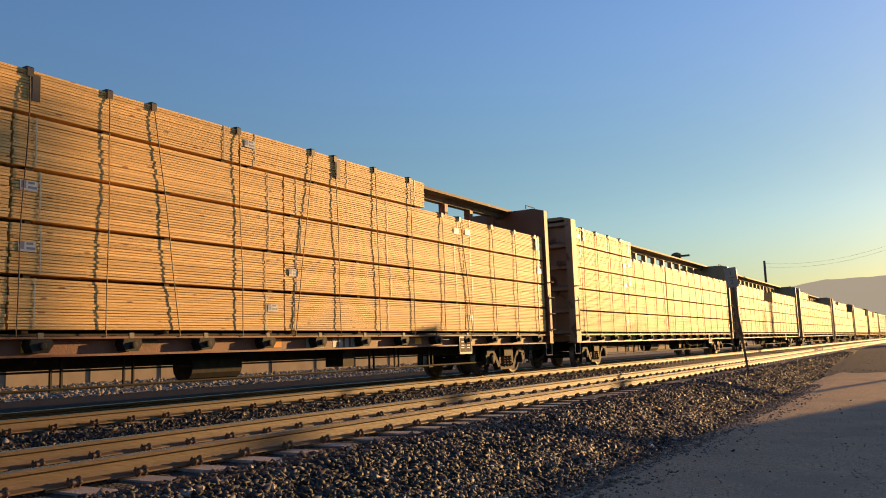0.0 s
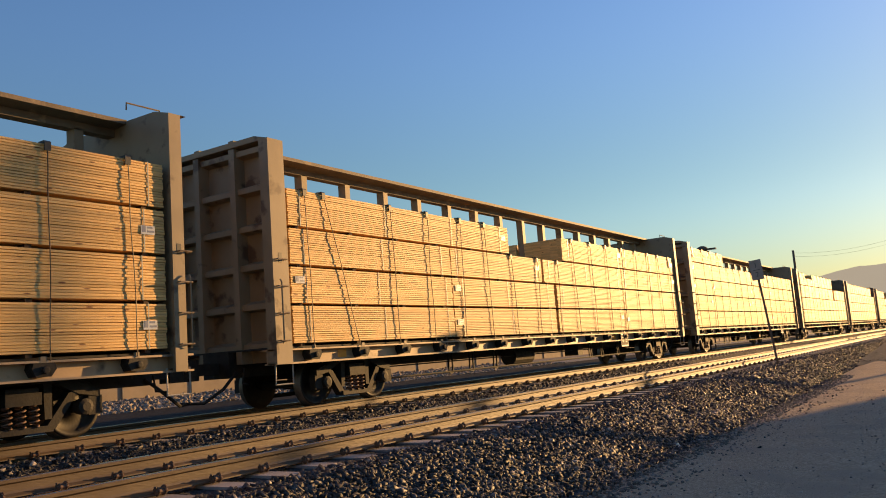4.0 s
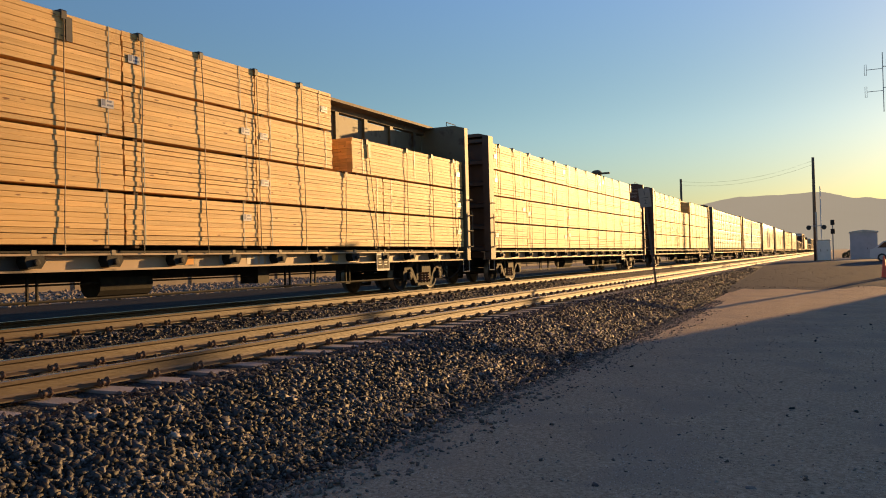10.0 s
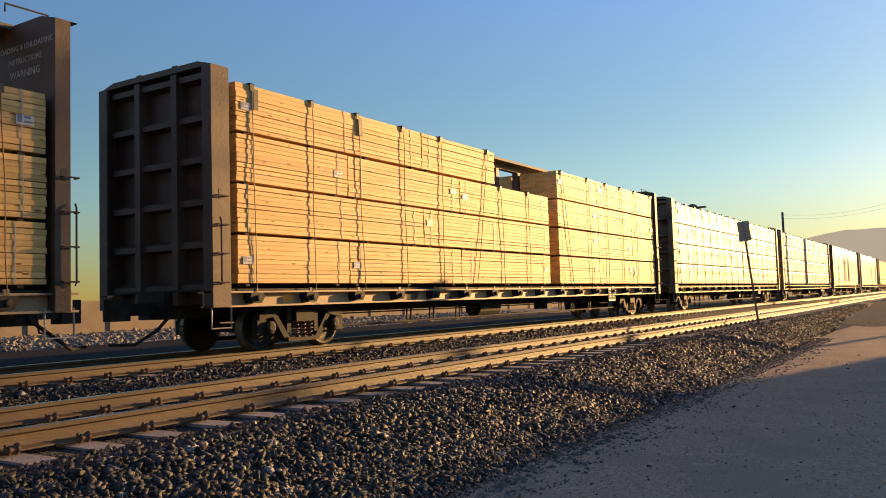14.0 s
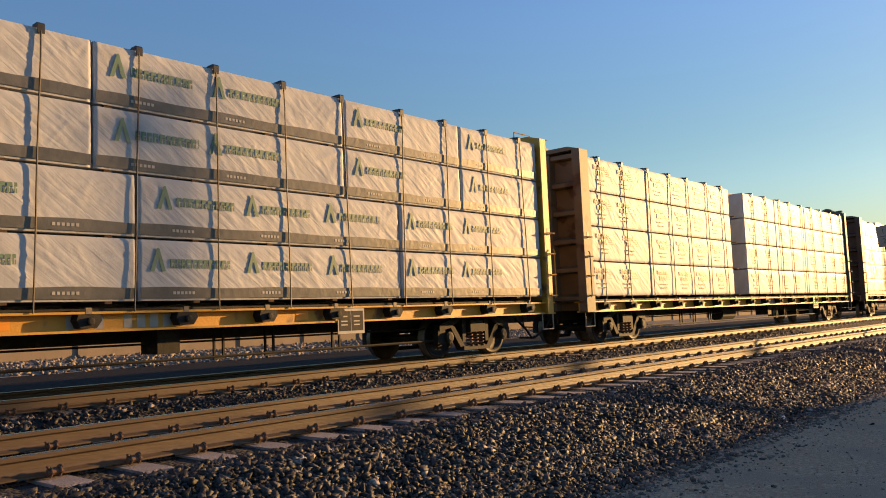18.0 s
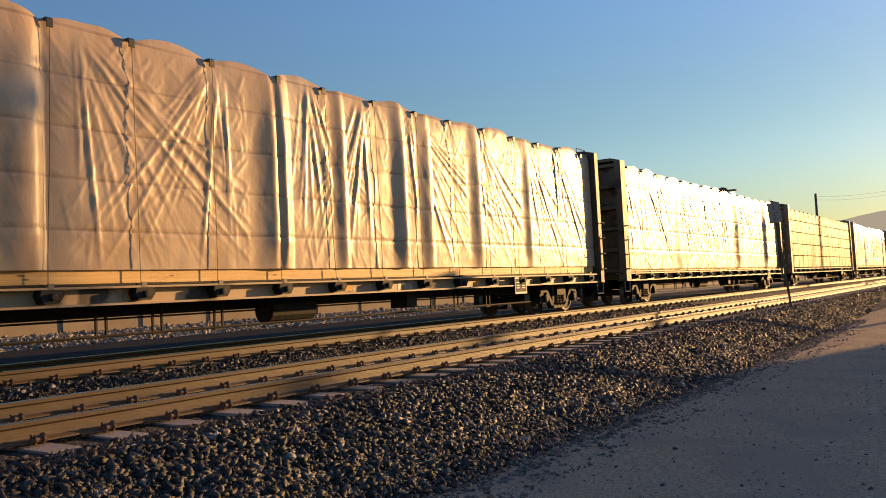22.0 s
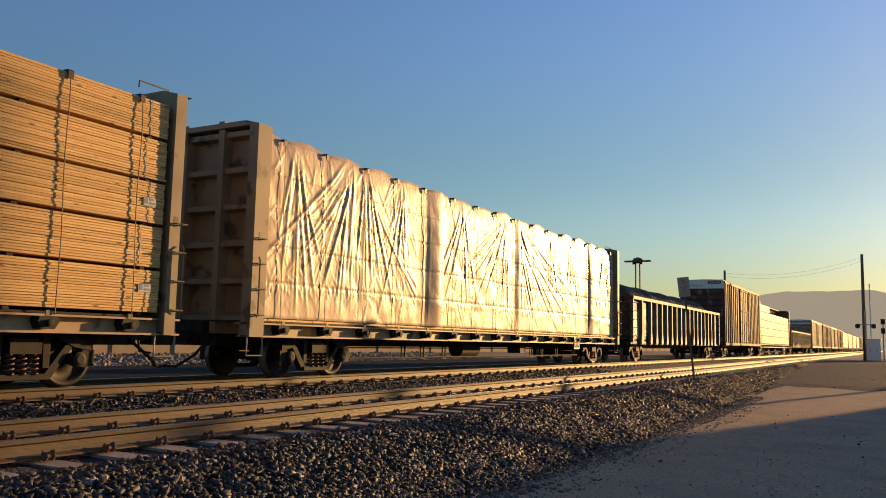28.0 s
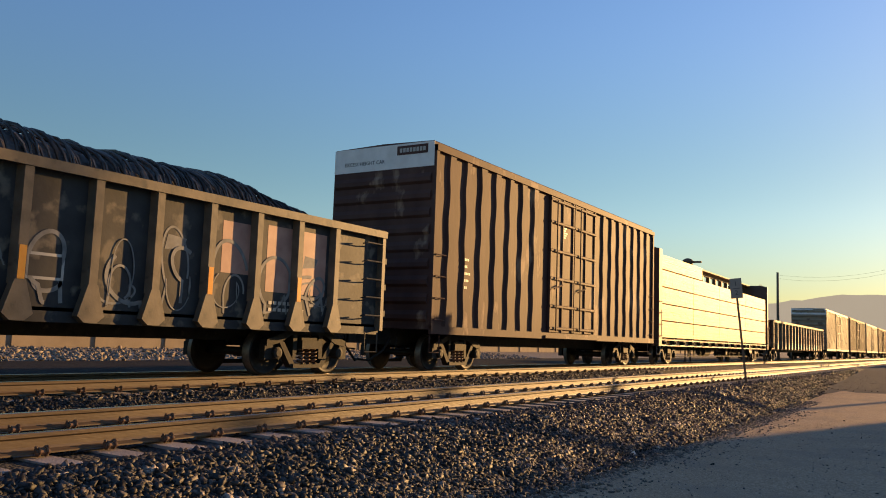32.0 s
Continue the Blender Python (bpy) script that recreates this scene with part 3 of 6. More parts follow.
def rail_mesh(name, y0, y1):
    """A rail's profile: foot, web and head."""
    mb = MB()
    p = [(-0.075, -0.175), (0.075, -0.175), (0.075, -0.162), (0.022, -0.14), (0.010, -0.12), (0.010, -0.055), (0.034, -0.038), (0.036, -0.012), (0.028, -0.002), (-0.028, -0.002), (-0.036, -0.012), (-0.034, -0.038), (-0.010, -0.055), (-0.010, -0.12), (-0.022, -0.14), (-0.075, -0.162)]
    mb.prism(p, y0, y1)
    return mb


def track(name, cx, z, label, ties_from, ties_to):
    t = thing(name, label, "railway track", (cx, 0, z))
    for sx in (G / 2, -G / 2):
        r = part("rail", rail_mesh("rail", -60, 700), M_rail, t, at=(sx, 0, 0))
        part("rail_head", MB().bbox(-0.030, 0.030, -60, 700, -0.008, 0.0, 0.003), M_railtop, r, "worn shiny running surface")
    tie = MB().prism([(-1.28, -0.40), (1.28, -0.40), (1.28, -0.215), (1.22, -0.20), (-1.22, -0.20), (-1.28, -0.215)], -0.13, 0.13).mesh("tie", M_tie)
    clip = MB()
    pts = []
    for k in range(13):
        a = k / 12
        ang = a * 2 * math.pi * 1.15
        pts.append((0.105 + 0.012 * math.sin(ang * 2), -0.062 + 0.125 * a * (1 if k % 2 else 0.98), -0.135 + 0.030 * math.cos(ang)))
    clip.tube(pts, 0.0095, 6)
    clip.tube([(0.115, -0.06, -0.15), (0.118, 0.06, -0.15)], 0.024, 8)
    clip.tube([(0.085, -0.045, -0.135), (0.085, 0.05, -0.135)], 0.017, 8)
    for dy in (-0.035, 0.035):
        clip.tube([(0.110 + 0.034 * math.cos(i * 0.6283), dy, -0.150 + 0.034 * math.sin(i * 0.6283)) for i in range(11)], 0.009, 5)
    clip = clip.mesh("rail_clip", M_clip)
    n = int((ties_to - ties_from) / TIE)
    rest = MB()
    for k in range(n):
        y = ties_from + TIE0 + k * TIE
        if y < 34:
            ob = part("tie", tie, None, t, at=(0.006 * math.sin(k * 3.7), y, 0.004 * math.sin(k * 1.3)))
            ob.rotation_euler[2] = 0.008 * math.sin(k * 2.1)
            for sx in (G / 2, -G / 2):
                part("rail_clip", clip, None, ob, at=(sx, 0, 0))
        else:
            rest.box(-1.28, 1.28, y - 0.13, y + 0.13, -0.4, -0.2)
            for sx in (G / 2, -G / 2):
                rest.box(sx + 0.08, sx + 0.14, y - 0.06, y + 0.06, -0.2, -0.12)
    part("far_tie", rest, M_tie, t)["kind"] = "stuff"
    return t


track("near_track", NEAR_C, 0, "empty railway track with rusty rails on concrete ties", -1, 110)
track("far_track", FAR_C, ZT, "railway track carrying the train, rusty rails on ties", 1, 70)


# ---- rolling stock ----
WHEEL_R = 0.42


def wheelset_mesh():
    mb = MB()
    for s in (1, -1):
        x = s * G / 2
        prof = [(x - s * 0.085, 0.33), (x - s * 0.085, WHEEL_R + 0.028), (x - s * 0.055, WHEEL_R + 0.024), (x - s * 0.045, WHEEL_R), (x + s * 0.06, WHEEL_R - 0.006), (x + s * 0.065, 0.36), (x + s * 0.02, 0.33), (x - s * 0.0, 0.14), (x + s * 0.06, 0.11), (x + s * 0.065, 0.05)]
        mb.lathe(prof, axis="x", n=32)
        mb.lathe([(x + s * 0.12, 0.085), (x + s * 0.30, 0.085), (x + s * 0.305, 0.06)], axis="x", n=16)
    mb.lathe([(-0.9, 0.08), (0.9, 0.08)], axis="x", n=12)
    return mb


ME_wheelset = wheelset_mesh().mesh("wheelset", M_wheel, True)
ME_wheelset.materials.append(M_tread)
for p_ in ME_wheelset.polygons:
    if len(p_.vertices) == 4 and all(math.hypot(ME_wheelset.vertices[i].co.y, ME_wheelset.vertices[i].co.z) > 0.40 for i in p_.vertices):
        p_.material_index = 1


def truck_mesh():
    """Side frames with a sloping outline, bolster and brake beam."""
    mb = MB()
    for s in (1, -1):
        x = s * 1.0
        up = [(-1.12, 0.54), (-0.80, 0.60), (-0.45, 0.76), (0.45, 0.76), (0.80, 0.60), (1.12, 0.54), (1.12, 0.66), (0.85, 0.74), (0.48, 0.88), (-0.48, 0.88), (-0.85, 0.74), (-1.12, 0.66)]
        mb.prism(up, x - 0.08, x + 0.08, "x")
        for t in (1, -1):
            mb.prism([(t * 0.95, 0.56), (t * 1.16, 0.56), (t * 1.16, 0.30), (t * 0.95, 0.30)], x - 0.07, x + 0.07, "x")
            mb.prism([(t * 0.66, 0.62), (t * 0.82, 0.66), (t * 0.46, 0.16), (t * 0.34, 0.2)], x - 0.07, x + 0.07, "x")
            mb.prism([(t * 0.30, 0.76), (t * 0.42, 0.76), (t * 0.42, 0.3), (t * 0.32, 0.3)], x - 0.07, x + 0.07, "x")
            mb.lathe([(x - 0.02, 0.11), (x + s * 0.13, 0.11), (x + s * 0.15, 0.06)], (0, t * 0.875, WHEEL_R), "x", 12)
        mb.box(x - 0.1, x + 0.1, -0.42, 0.42, 0.14, 0.22)
        mb.box(x - 0.14, x + 0.14, -0.24, 0.24, 0.50, 0.66)
    mb.box(-1.1, 1.1, -0.22, 0.22, 0.52, 0.72)
    mb.box(-0.6, 0.6, -0.30, -0.22, 0.3, 0.42)
    return mb


def spring_mesh():
    pts = []
    for k in range(33):
        a = k * math.pi / 4
        pts.append((1.05 + 0.062 * math.cos(a), 0.062 * math.sin(a), 0.22 + 0.28 * k / 32))
    return MB().tube(pts, 0.015, 4)


ME_truck = truck_mesh().mesh("truck", M_steel)
ME_spring = spring_mesh().mesh("spring", M_spring, True)
WHEELS = [[], []]


def add_trucks(car, ya, yb):
    for y in (ya, yb):
        tr = part("truck", ME_truck, None, car, "dark greasy cast-steel truck", at=(0, y, 0))
        for t in (-0.18, 0, 0.18):
            part("spring", ME_spring, None, tr, at=(0, t, 0))
        for k, t in enumerate((-0.875, 0.875)):
            w = part("wheelset", ME_wheelset, None, tr, at=(0, t, WHEEL_R))
            WHEELS[k].append(w)
            w.data = ME_wheelset
    return car


def coupler_mesh(s):
    mb = MB()
    mb.box(-0.09, 0.09, 0 if s > 0 else -0.9, 0.9 if s > 0 else 0, 0.70, 0.90)
    mb.prism([(-0.14, s * 0.55), (0.14, s * 0.55), (0.16, s * 0.80), (0.02, s * 0.95), (-0.16, s * 0.85)], 0.62, 0.98, "z")
    hose = [(0.35, s * -0.1, 0.72), (0.40, s * 0.25, 0.45), (0.30, s * 0.6, 0.24), (0.12, s * 0.95, 0.26)]
    mb.tube(hose, 0.028, 6)
    mb.tube([(0.55, s * -0.1, 0.78), (0.55, s * -0.05, 0.52), (0.75, s * 0.02, 0.50)], 0.018, 5)
    return mb


ME_coup = {s: coupler_mesh(s).mesh("coupler", M_steel) for s in (1, -1)}


def ladder_mesh(x, y, z0, z1, w, n, along="y"):
    mb = MB()
    for k in range(n):
        z = z0 + (z1 - z0) * k / (n - 1)
        if along == "y":
            mb.tube([(x - 0.02, y, z), (x + 0.09, y, z), (x + 0.09, y + w, z), (x - 0.02, y + w, z)], 0.013, 5)
        else:
            mb.tube([(x, y, z), (x, y - 0.09, z), (x - w, y - 0.09, z), (x - w, y, z)], 0.013, 5)
    return mb


def stirrup_mesh(x, y, w):
    return MB().tube([(x, y, 0.86), (x, y, 0.46), (x, y + w, 0.46), (x, y + w, 0.86)], 0.016, 5)


SHARED = {}
CARS = []                                # (thing, y at t=0)


def flatcar(y0, length, paint, label, sill_paint=None, solid=False, rear=None, notice=False, panel_at=5.85):
    """A centre-beam bulkhead flat car, its front striker at y0, length over strikers."""
    L = length
    car = thing("centerbeam_flat_car", label, "rail car", (FAR_C, y0, ZT), "cars of the train")
    CARS.append((car, y0))
    sp = sill_paint or M_sill
    # deck frame
    part("center_sill", MB().box(-0.33, 0.33, 0.2, L - 0.2, 0.62, 1.08), M_steel, car)
    for s in (1, -1):
        x = s * 1.40
        out = [(0.0, 0.795), (0.0, 0.825), (0.15, 0.825), (0.15, 1.03), (0.0, 1.03), (0.0, 1.06), (0.3, 1.06), (0.3, 1.03), (0.19, 1.03), (0.19, 0.825), (0.24, 0.825), (0.24, 0.795)]
        mb = MB().prism([(x - s * q, z) for q, z in out], 0.25, L - 0.25)
        part("side_sill", mb, sp, car)
        if s > 0:
            n = int((L - 2.2) / 1.27)
            if "winch" not in SHARED:
                SHARED["winch"] = MB().prism([(-0.17, 0.95), (-0.12, 0.85), (0.09, 0.85), (0.16, 0.95), (0.14, 1.025), (-0.15, 1.025)], -0.148, 0.035, "x").lathe([(0.035, 0.05), (0.075, 0.05), (0.08, 0.03)], (0, 0.0, 0.935), "x", 8).mesh("winch", M_steel)
                SHARED["eye"] = MB().box(-0.03, 0.004, -0.04, 0.04, 1.03, 1.11).mesh("cable_eye", M_tan)
            for k in range(n):
                yk = 1.25 + (L - 2.5) * k / (n - 1)
                part("winch", SHARED["winch"], None, car, at=(x, yk, 0))
                part("cable_eye", SHARED["eye"], None, car, at=(x, yk, 0))
    cross = MB()
    y = 1.2
    while y < L - 1:
        cross.box(-1.2, 1.2, y - 0.06, y + 0.06, 0.86, 1.07)
        y += 1.8
    cross.box(-1.3, 1.3, 0.3, L - 0.3, 1.07, 1.10)
    part("deck", cross, M_steel, car)
    # bulkheads with ribs on the outer face
    top = 4.75
    front = paint
    for e, s in ((0.25, -1), (L - 0.25, 1)):
        paint = rear if rear and s > 0 else front
        inner = e - s * 0.36
        a, b = min(inner, inner + s * 0.05), max(inner, inner + s * 0.05)
        mb = MB().box(-1.42, 1.42, a, b, 0.85, top)
        mb.prism([(-1.46, top), (1.46, top), (1.10, top + 0.10), (-1.10, top + 0.10)], min(inner, e - s * 0.04), max(inner, e - s * 0.04))
        bk = part("bulkhead", mb, paint, car)
        for x in (-1.46, 1.46):
            sx = 1 if x > 0 else -1
            pe = e if s < 0 else inner + 0.20
            pm = MB().box(min(x, x - sx * 0.06), max(x, x - sx * 0.06), min(inner - s * 0.02, pe), max(inner - s * 0.02, pe), 0.80, top)
            pm.box(min(x - sx * 0.06, x - sx * 0.22), max(x - sx * 0.06, x - sx * 0.22), min(pe, pe - s * 0.05), max(pe, pe - s * 0.05), 0.80, top)
            cp = part("corner_post", pm, paint, bk)
            if sx > 0:
                ym = (inner + pe) / 2
                # a thin black plate painted in for the shaded inside of the hole
                part("hand_hole", MB().bbox(x + 0.001, x + 0.004, ym - 0.04, ym + 0.04, 2.55, 2.72, 0.001), M_black, cp)
        for z in (1.05, 1.75, 2.45, 3.15, 3.85, top - 0.20):
            part("rib", MB().prism([(inner + s * 0.045, z), (inner + s * 0.24, z + 0.03), (inner + s * 0.24, z + 0.13), (inner + s * 0.045, z + 0.20)], -1.24, 1.24, "x"), paint, bk)
        for x in (-0.48, 0.48):
            part("stiffener", MB().box(x - 0.07, x + 0.07, min(inner + s * 0.045, inner + s * 0.30), max(inner + s * 0.045, inner + s * 0.30), 0.85, top - 0.02), paint, bk)
        if s > 0 and notice:
            for k, (line, sz) in enumerate((("LOADING & UNLOADING", 0.115), ("INSTRUCTIONS", 0.115), ("WARNING", 0.15))):
                words("notice_line", line, sz, M_placard, bk, pose(0.72, inner - 0.004, 4.5 - 0.19 * k, 90, 0, 0))
        if s < 0:
            wb = MB()
            for r_, z in enumerate((4.22, 4.08)):
                for k in range(3 if r_ == 0 else 6):
                    wb.box(0.62 + k * (0.16 if r_ == 0 else 0.1), 0.72 + k * (0.16 if r_ == 0 else 0.1) - (0.02 if r_ else 0), inner - 0.006, inner - 0.002, z, z + 0.09)
            part("reporting_mark", wb, M_placard, bk)
        lad = ladder_mesh(1.44, e - s * 0.30 if s > 0 else e + 0.06, 1.2, 2.6, 0.22, 4)
        lad.tube([(1.50, e - s * 0.12, 1.15), (1.53, e - s * 0.12, 1.2), (1.53, e - s * 0.12, 2.2), (1.50, e - s * 0.12, 2.25)], 0.014, 5)
        part("ladder", lad, paint, bk)
        part("stirrup", stirrup_mesh(1.36, e + (0.05 if s < 0 else -0.47), 0.42), M_placard, car, "pale bent-rod step")
        part("coupler", ME_coup[s], None, car, "coupler with hanging air hose", at=(0, e, 0))
        part("roof_step", MB().tube([(1.1, inner - s * 0.5, top + 0.02), (1.1, inner - s * 0.5, top + 0.13), (1.1, inner + s * 0.1, top + 0.13), (1.1, inner + s * 0.1, top + 0.02)], 0.014, 5) if s > 0 else MB().box(0.2, 0.34, inner - 0.1, inner + 0.02, top + 0.1, top + 0.22).box(-0.75, -0.61, inner - 0.1, inner + 0.02, top + 0.1, top + 0.22), paint, bk)
    paint = front
    # centre beam: posts, braces and wide top chord
    chord = MB()
    ct = top + 0.12
    chord.prism([(-0.40, ct), (0.40, ct), (0.40, ct - 0.07), (0.10, ct - 0.10), (0.10, ct - 0.22), (-0.10, ct - 0.22), (-0.10, ct - 0.10), (-0.40, ct - 0.07)], 0.6, L - 0.6)
    part("top_chord", chord, M_chord, car, "weathered wide top chord")
    posts = MB()
    n = max(8, int((L - 2) / 1.27))
    for k in range(n):
        y = 1.25 + (L - 2.5) * k / (n - 1)
        posts.box(-0.10, 0.10, y - 0.08, y + 0.08, 1.1, ct - 0.2)
        if k % 2 == 0 and k < n - 1:
            y2 = 1.25 + (L - 2.5) * (k + 1) / (n - 1)
            posts.prism([(y + 0.02, 2.4), (y + 0.16, 2.4), (y2 - 0.02, 3.7), (y2 - 0.16, 3.7)], -0.05, 0.05, "x")
    posts.box(-0.06, 0.06, 0.6, L - 0.6, 1.1, 2.2)
    part("center_beam", posts, paint, car)
    if solid:
        part("center_plate", MB().box(-0.03, 0.03, 0.7, L - 0.7, 2.2, top - 0.15), paint, car)
    # under-floor gear
    gear = MB()
    gear.lathe([(L * 0.42, 0.24), (L * 0.42 + 1.1, 0.24)], (0.62, 0, 0.58), "y", 14)
    gear.tube([(0.95, 3.4, 0.36), (0.95, L - 3.4, 0.36)], 0.022, 5)
    gear.tube([(0.80, 3.4, 0.6), (0.80, L - 3.4, 0.6)], 0.016, 5)
    for t in (0.27, 0.31, 0.36, 0.62, 0.66, 0.72):
        for dy in (0, 0.16):
            gear.box(0.93, 0.965, L * t + dy, L * t + dy + 0.03, 0.34, 0.84)
        gear.box(0.93, 0.965, L * t, L * t + 0.19, 0.32, 0.345)
    gear.box(0.55, 1.0, L * 0.58, L * 0.58 + 0.35, 0.45, 0.8)
    part("brake_gear", gear, M_steel, car)
    pl = part("placard", MB().box(1.405, 1.416, L - panel_at, L - panel_at + 0.6, 0.60, 1.02), M_placard, car, "pale-framed dark data panel")
    for y0_ in (L - panel_at + 0.03, L - panel_at + 0.31):
        fl = part("panel_field", MB().box(1.4165, 1.419, y0_, y0_ + 0.26, 0.65, 0.98), M_steel, pl)
        for z in (0.74, 0.80, 0.88):
            part("lettering_bar", MB().box(1.4195, 1.4215, y0_ + 0.04, y0_ + 0.18, z, z + 0.02), M_graf, fl)
    for k in range(7):
        part("mark_bar", MB().box(1.251, 1.254, L * 0.52 + k * 0.19 + (0.2 if k > 2 else 0), L * 0.52 + k * 0.19 + 0.12 + (0.2 if k > 2 else 0), 0.84, 1.02), M_graf, car)
    for k in range(4):
        part("reflector", MB().box(1.251, 1.254, 2.05 + k * (L - 5) / 4, 2.30 + k * (L - 5) / 4, 0.86, 1.0), M_orange, car, "faded yellow reflective strip")
    add_trucks(car, 2.75, L - 2.75)
    return car


# ---- lumber bundles ----
BUNDLES = []
_bundle = {}


def bundle_mesh(length, h, kind, inner):
    """The boards of a bundle joined: all of them, or all but the outer column."""
    key = (round(length, 2), round(h, 2), kind, inner)
    if key in _bundle:
        return _bundle[key]
    rng = random.Random(int(length * 100) * 31 + int(h * 100) + kind)
    n, t = courses(h, kind)
    mb = MB()
    cols = [0, 0.3, 0.55, 0.85, 1.09, 1.24]
    for k in range(n):
        z = k * t
        for i in range(4 if inner else 5):
            j = rng.uniform(-0.009, 0.003) if i == 4 else 0
            e0, e1 = rng.uniform(0, 0.018), rng.uniform(0, 0.018)
            mb.box(cols[i] + 0.001, cols[i + 1] - 0.001 + j, e0, length - e1, z + 0.001, z + t - GAP)
    _bundle[key] = mb.mesh("lumber_core", M_lumber)
    return _bundle[key]


GAP = 0.003


def courses(h, kind):
    n = max(3, int(round(h / (0.0395 if kind == 0 else 0.085))))
    return n, h / n


def single_boards(ob, length, h, kind, rng):
    """The outer column of a bundle, board by board."""
    n, t = courses(h, kind)
    key = (round(length, 2), round(t, 4))
    if key not in _bundle:
        _bundle[key] = MB().bbox(1.091, 1.239, 0.004, length - 0.004, 0.001, t - GAP, 0.004).mesh("board", M_board)
    for k in range(n):
        bd = part("board", _bundle[key], None, ob, at=(rng.uniform(-0.008, 0.004), rng.uniform(-0.012, 0.012), k * t))
        bd.scale[2] = rng.choice((1.04, 1.04, 1.0, 0.92))


def bundle_extras(ob, length, h, rng):
    """Plastic bands round the bundle and a label stapled near an end."""
    n = max(2, int(length / 1.7))
    key = "band%.2f" % h
    if key not in SHARED:
        SHARED[key] = MB().box(1.245, 1.249, -0.009, 0.009, 0.0, h).mesh("band", M_band)
    for k in range(n):
        part("band", SHARED[key], None, ob, at=(0, 0.35 + (length - 0.7) * k / (n - 1) + rng.uniform(-0.12, 0.12), 0))
    if rng.random() < 0.75:
        y = length - 0.42 if rng.random() < 0.5 else 0.1
        z = h * rng.uniform(0.35, 0.6)
        tg = part("paper_tag", MB().box(1.2495, 1.253, y, y + 0.24, z, z + 0.13), M_tag, ob, "small blue and white paper label")
        part("print", MB().box(1.2535, 1.2555, y + 0.02, y + 0.08, z + 0.03, z + 0.13).box(1.2535, 1.2555, y + 0.11, y + 0.2, z + 0.09, z + 0.12).box(1.2535, 1.2555, y + 0.11, y + 0.23, z + 0.03, z + 0.06), M_tagdark, tg)


def lumber(car_y, y, z, length, h, kind, rng, detail=True):
    single = detail
    ob = new("lumber_bundle")
    tagged(ob, "banded bundle of sawn pine boards stacked on a rail car", "lumber", "lumber bundles on the train")
    part("lumber_core", bundle_mesh(length, h, kind, single), None, ob)["kind"] = "stuff"
    if single:
        single_boards(ob, length, h, kind, rng)
    ob.location = (FAR_C + 0.14, car_y + y, ZT + z)
    BUNDLES.append((ob, ob.location.copy(), 0.0))
    if detail:
        bundle_extras(ob, length, h, rng)
    return ob


def fold_field(Y, D, folds):
    """Relief of creased sheeting: each fold is a ridge whose place along the car is a curve of the depth below the top edge."""
    q = np.zeros((len(Y), len(D)))
    for a, run, p, d0, d1, w, amp in folds:
        rows = np.where((D >= d0) & (D <= d1))[0]
        if not len(rows):
            continue
        u = (D[rows] - d0) / (d1 - d0)
        c = a + run * u ** p
        slope = run * p * np.maximum(u, 0.02) ** (p - 1) / (d1 - d0)
        ww = w * np.sqrt(1 + slope ** 2)
        cols = np.where((Y > c.min() - 3 * ww.max()) & (Y < c.max() + 3 * ww.max()))[0]
        if not len(cols):
            continue
        t = np.abs(Y[cols][:, None] - c[None]) / ww[None]
        fade = np.minimum(1, u / 0.12) * np.minimum(1, (1 - u) / 0.35)
        ix = np.ix_(cols, rows)
        ridge = amp * fade[None] * np.exp(-1.6 * t ** 1.5)
        q[ix] = np.maximum(q[ix], ridge) + 0.25 * np.minimum(q[ix], ridge)
    return q


def ripple(Y, D, rng, size, n=9):
    """Gentle uneven waviness of a sheet, from -1 to 1."""
    q = np.zeros((len(Y), len(D)))
    for k in range(n):
        a, f = rng.uniform(0, 6.283), rng.uniform(0.5, 1.6) / size
        q += np.sin(6.283 * f * (math.cos(a) * Y[:, None] + math.sin(a) * D[None]) + rng.uniform(0, 6.283))
    return q / n ** 0.5 / 1.6


def sheet(mb, X, Y, Z):
    """Add a grid of points, given as arrays of one shape, to a mesh."""
    base, (n, m) = len(mb.v), X.shape
    mb.v += list(zip(X.ravel().tolist(), Y.ravel().tolist(), Z.ravel().tolist()))
    for i in range(n - 1):
        for j in range(m - 1):
            a = base + i * m + j
            mb.f.append((a, a + m, a + m + 1, a + 1))
    return mb


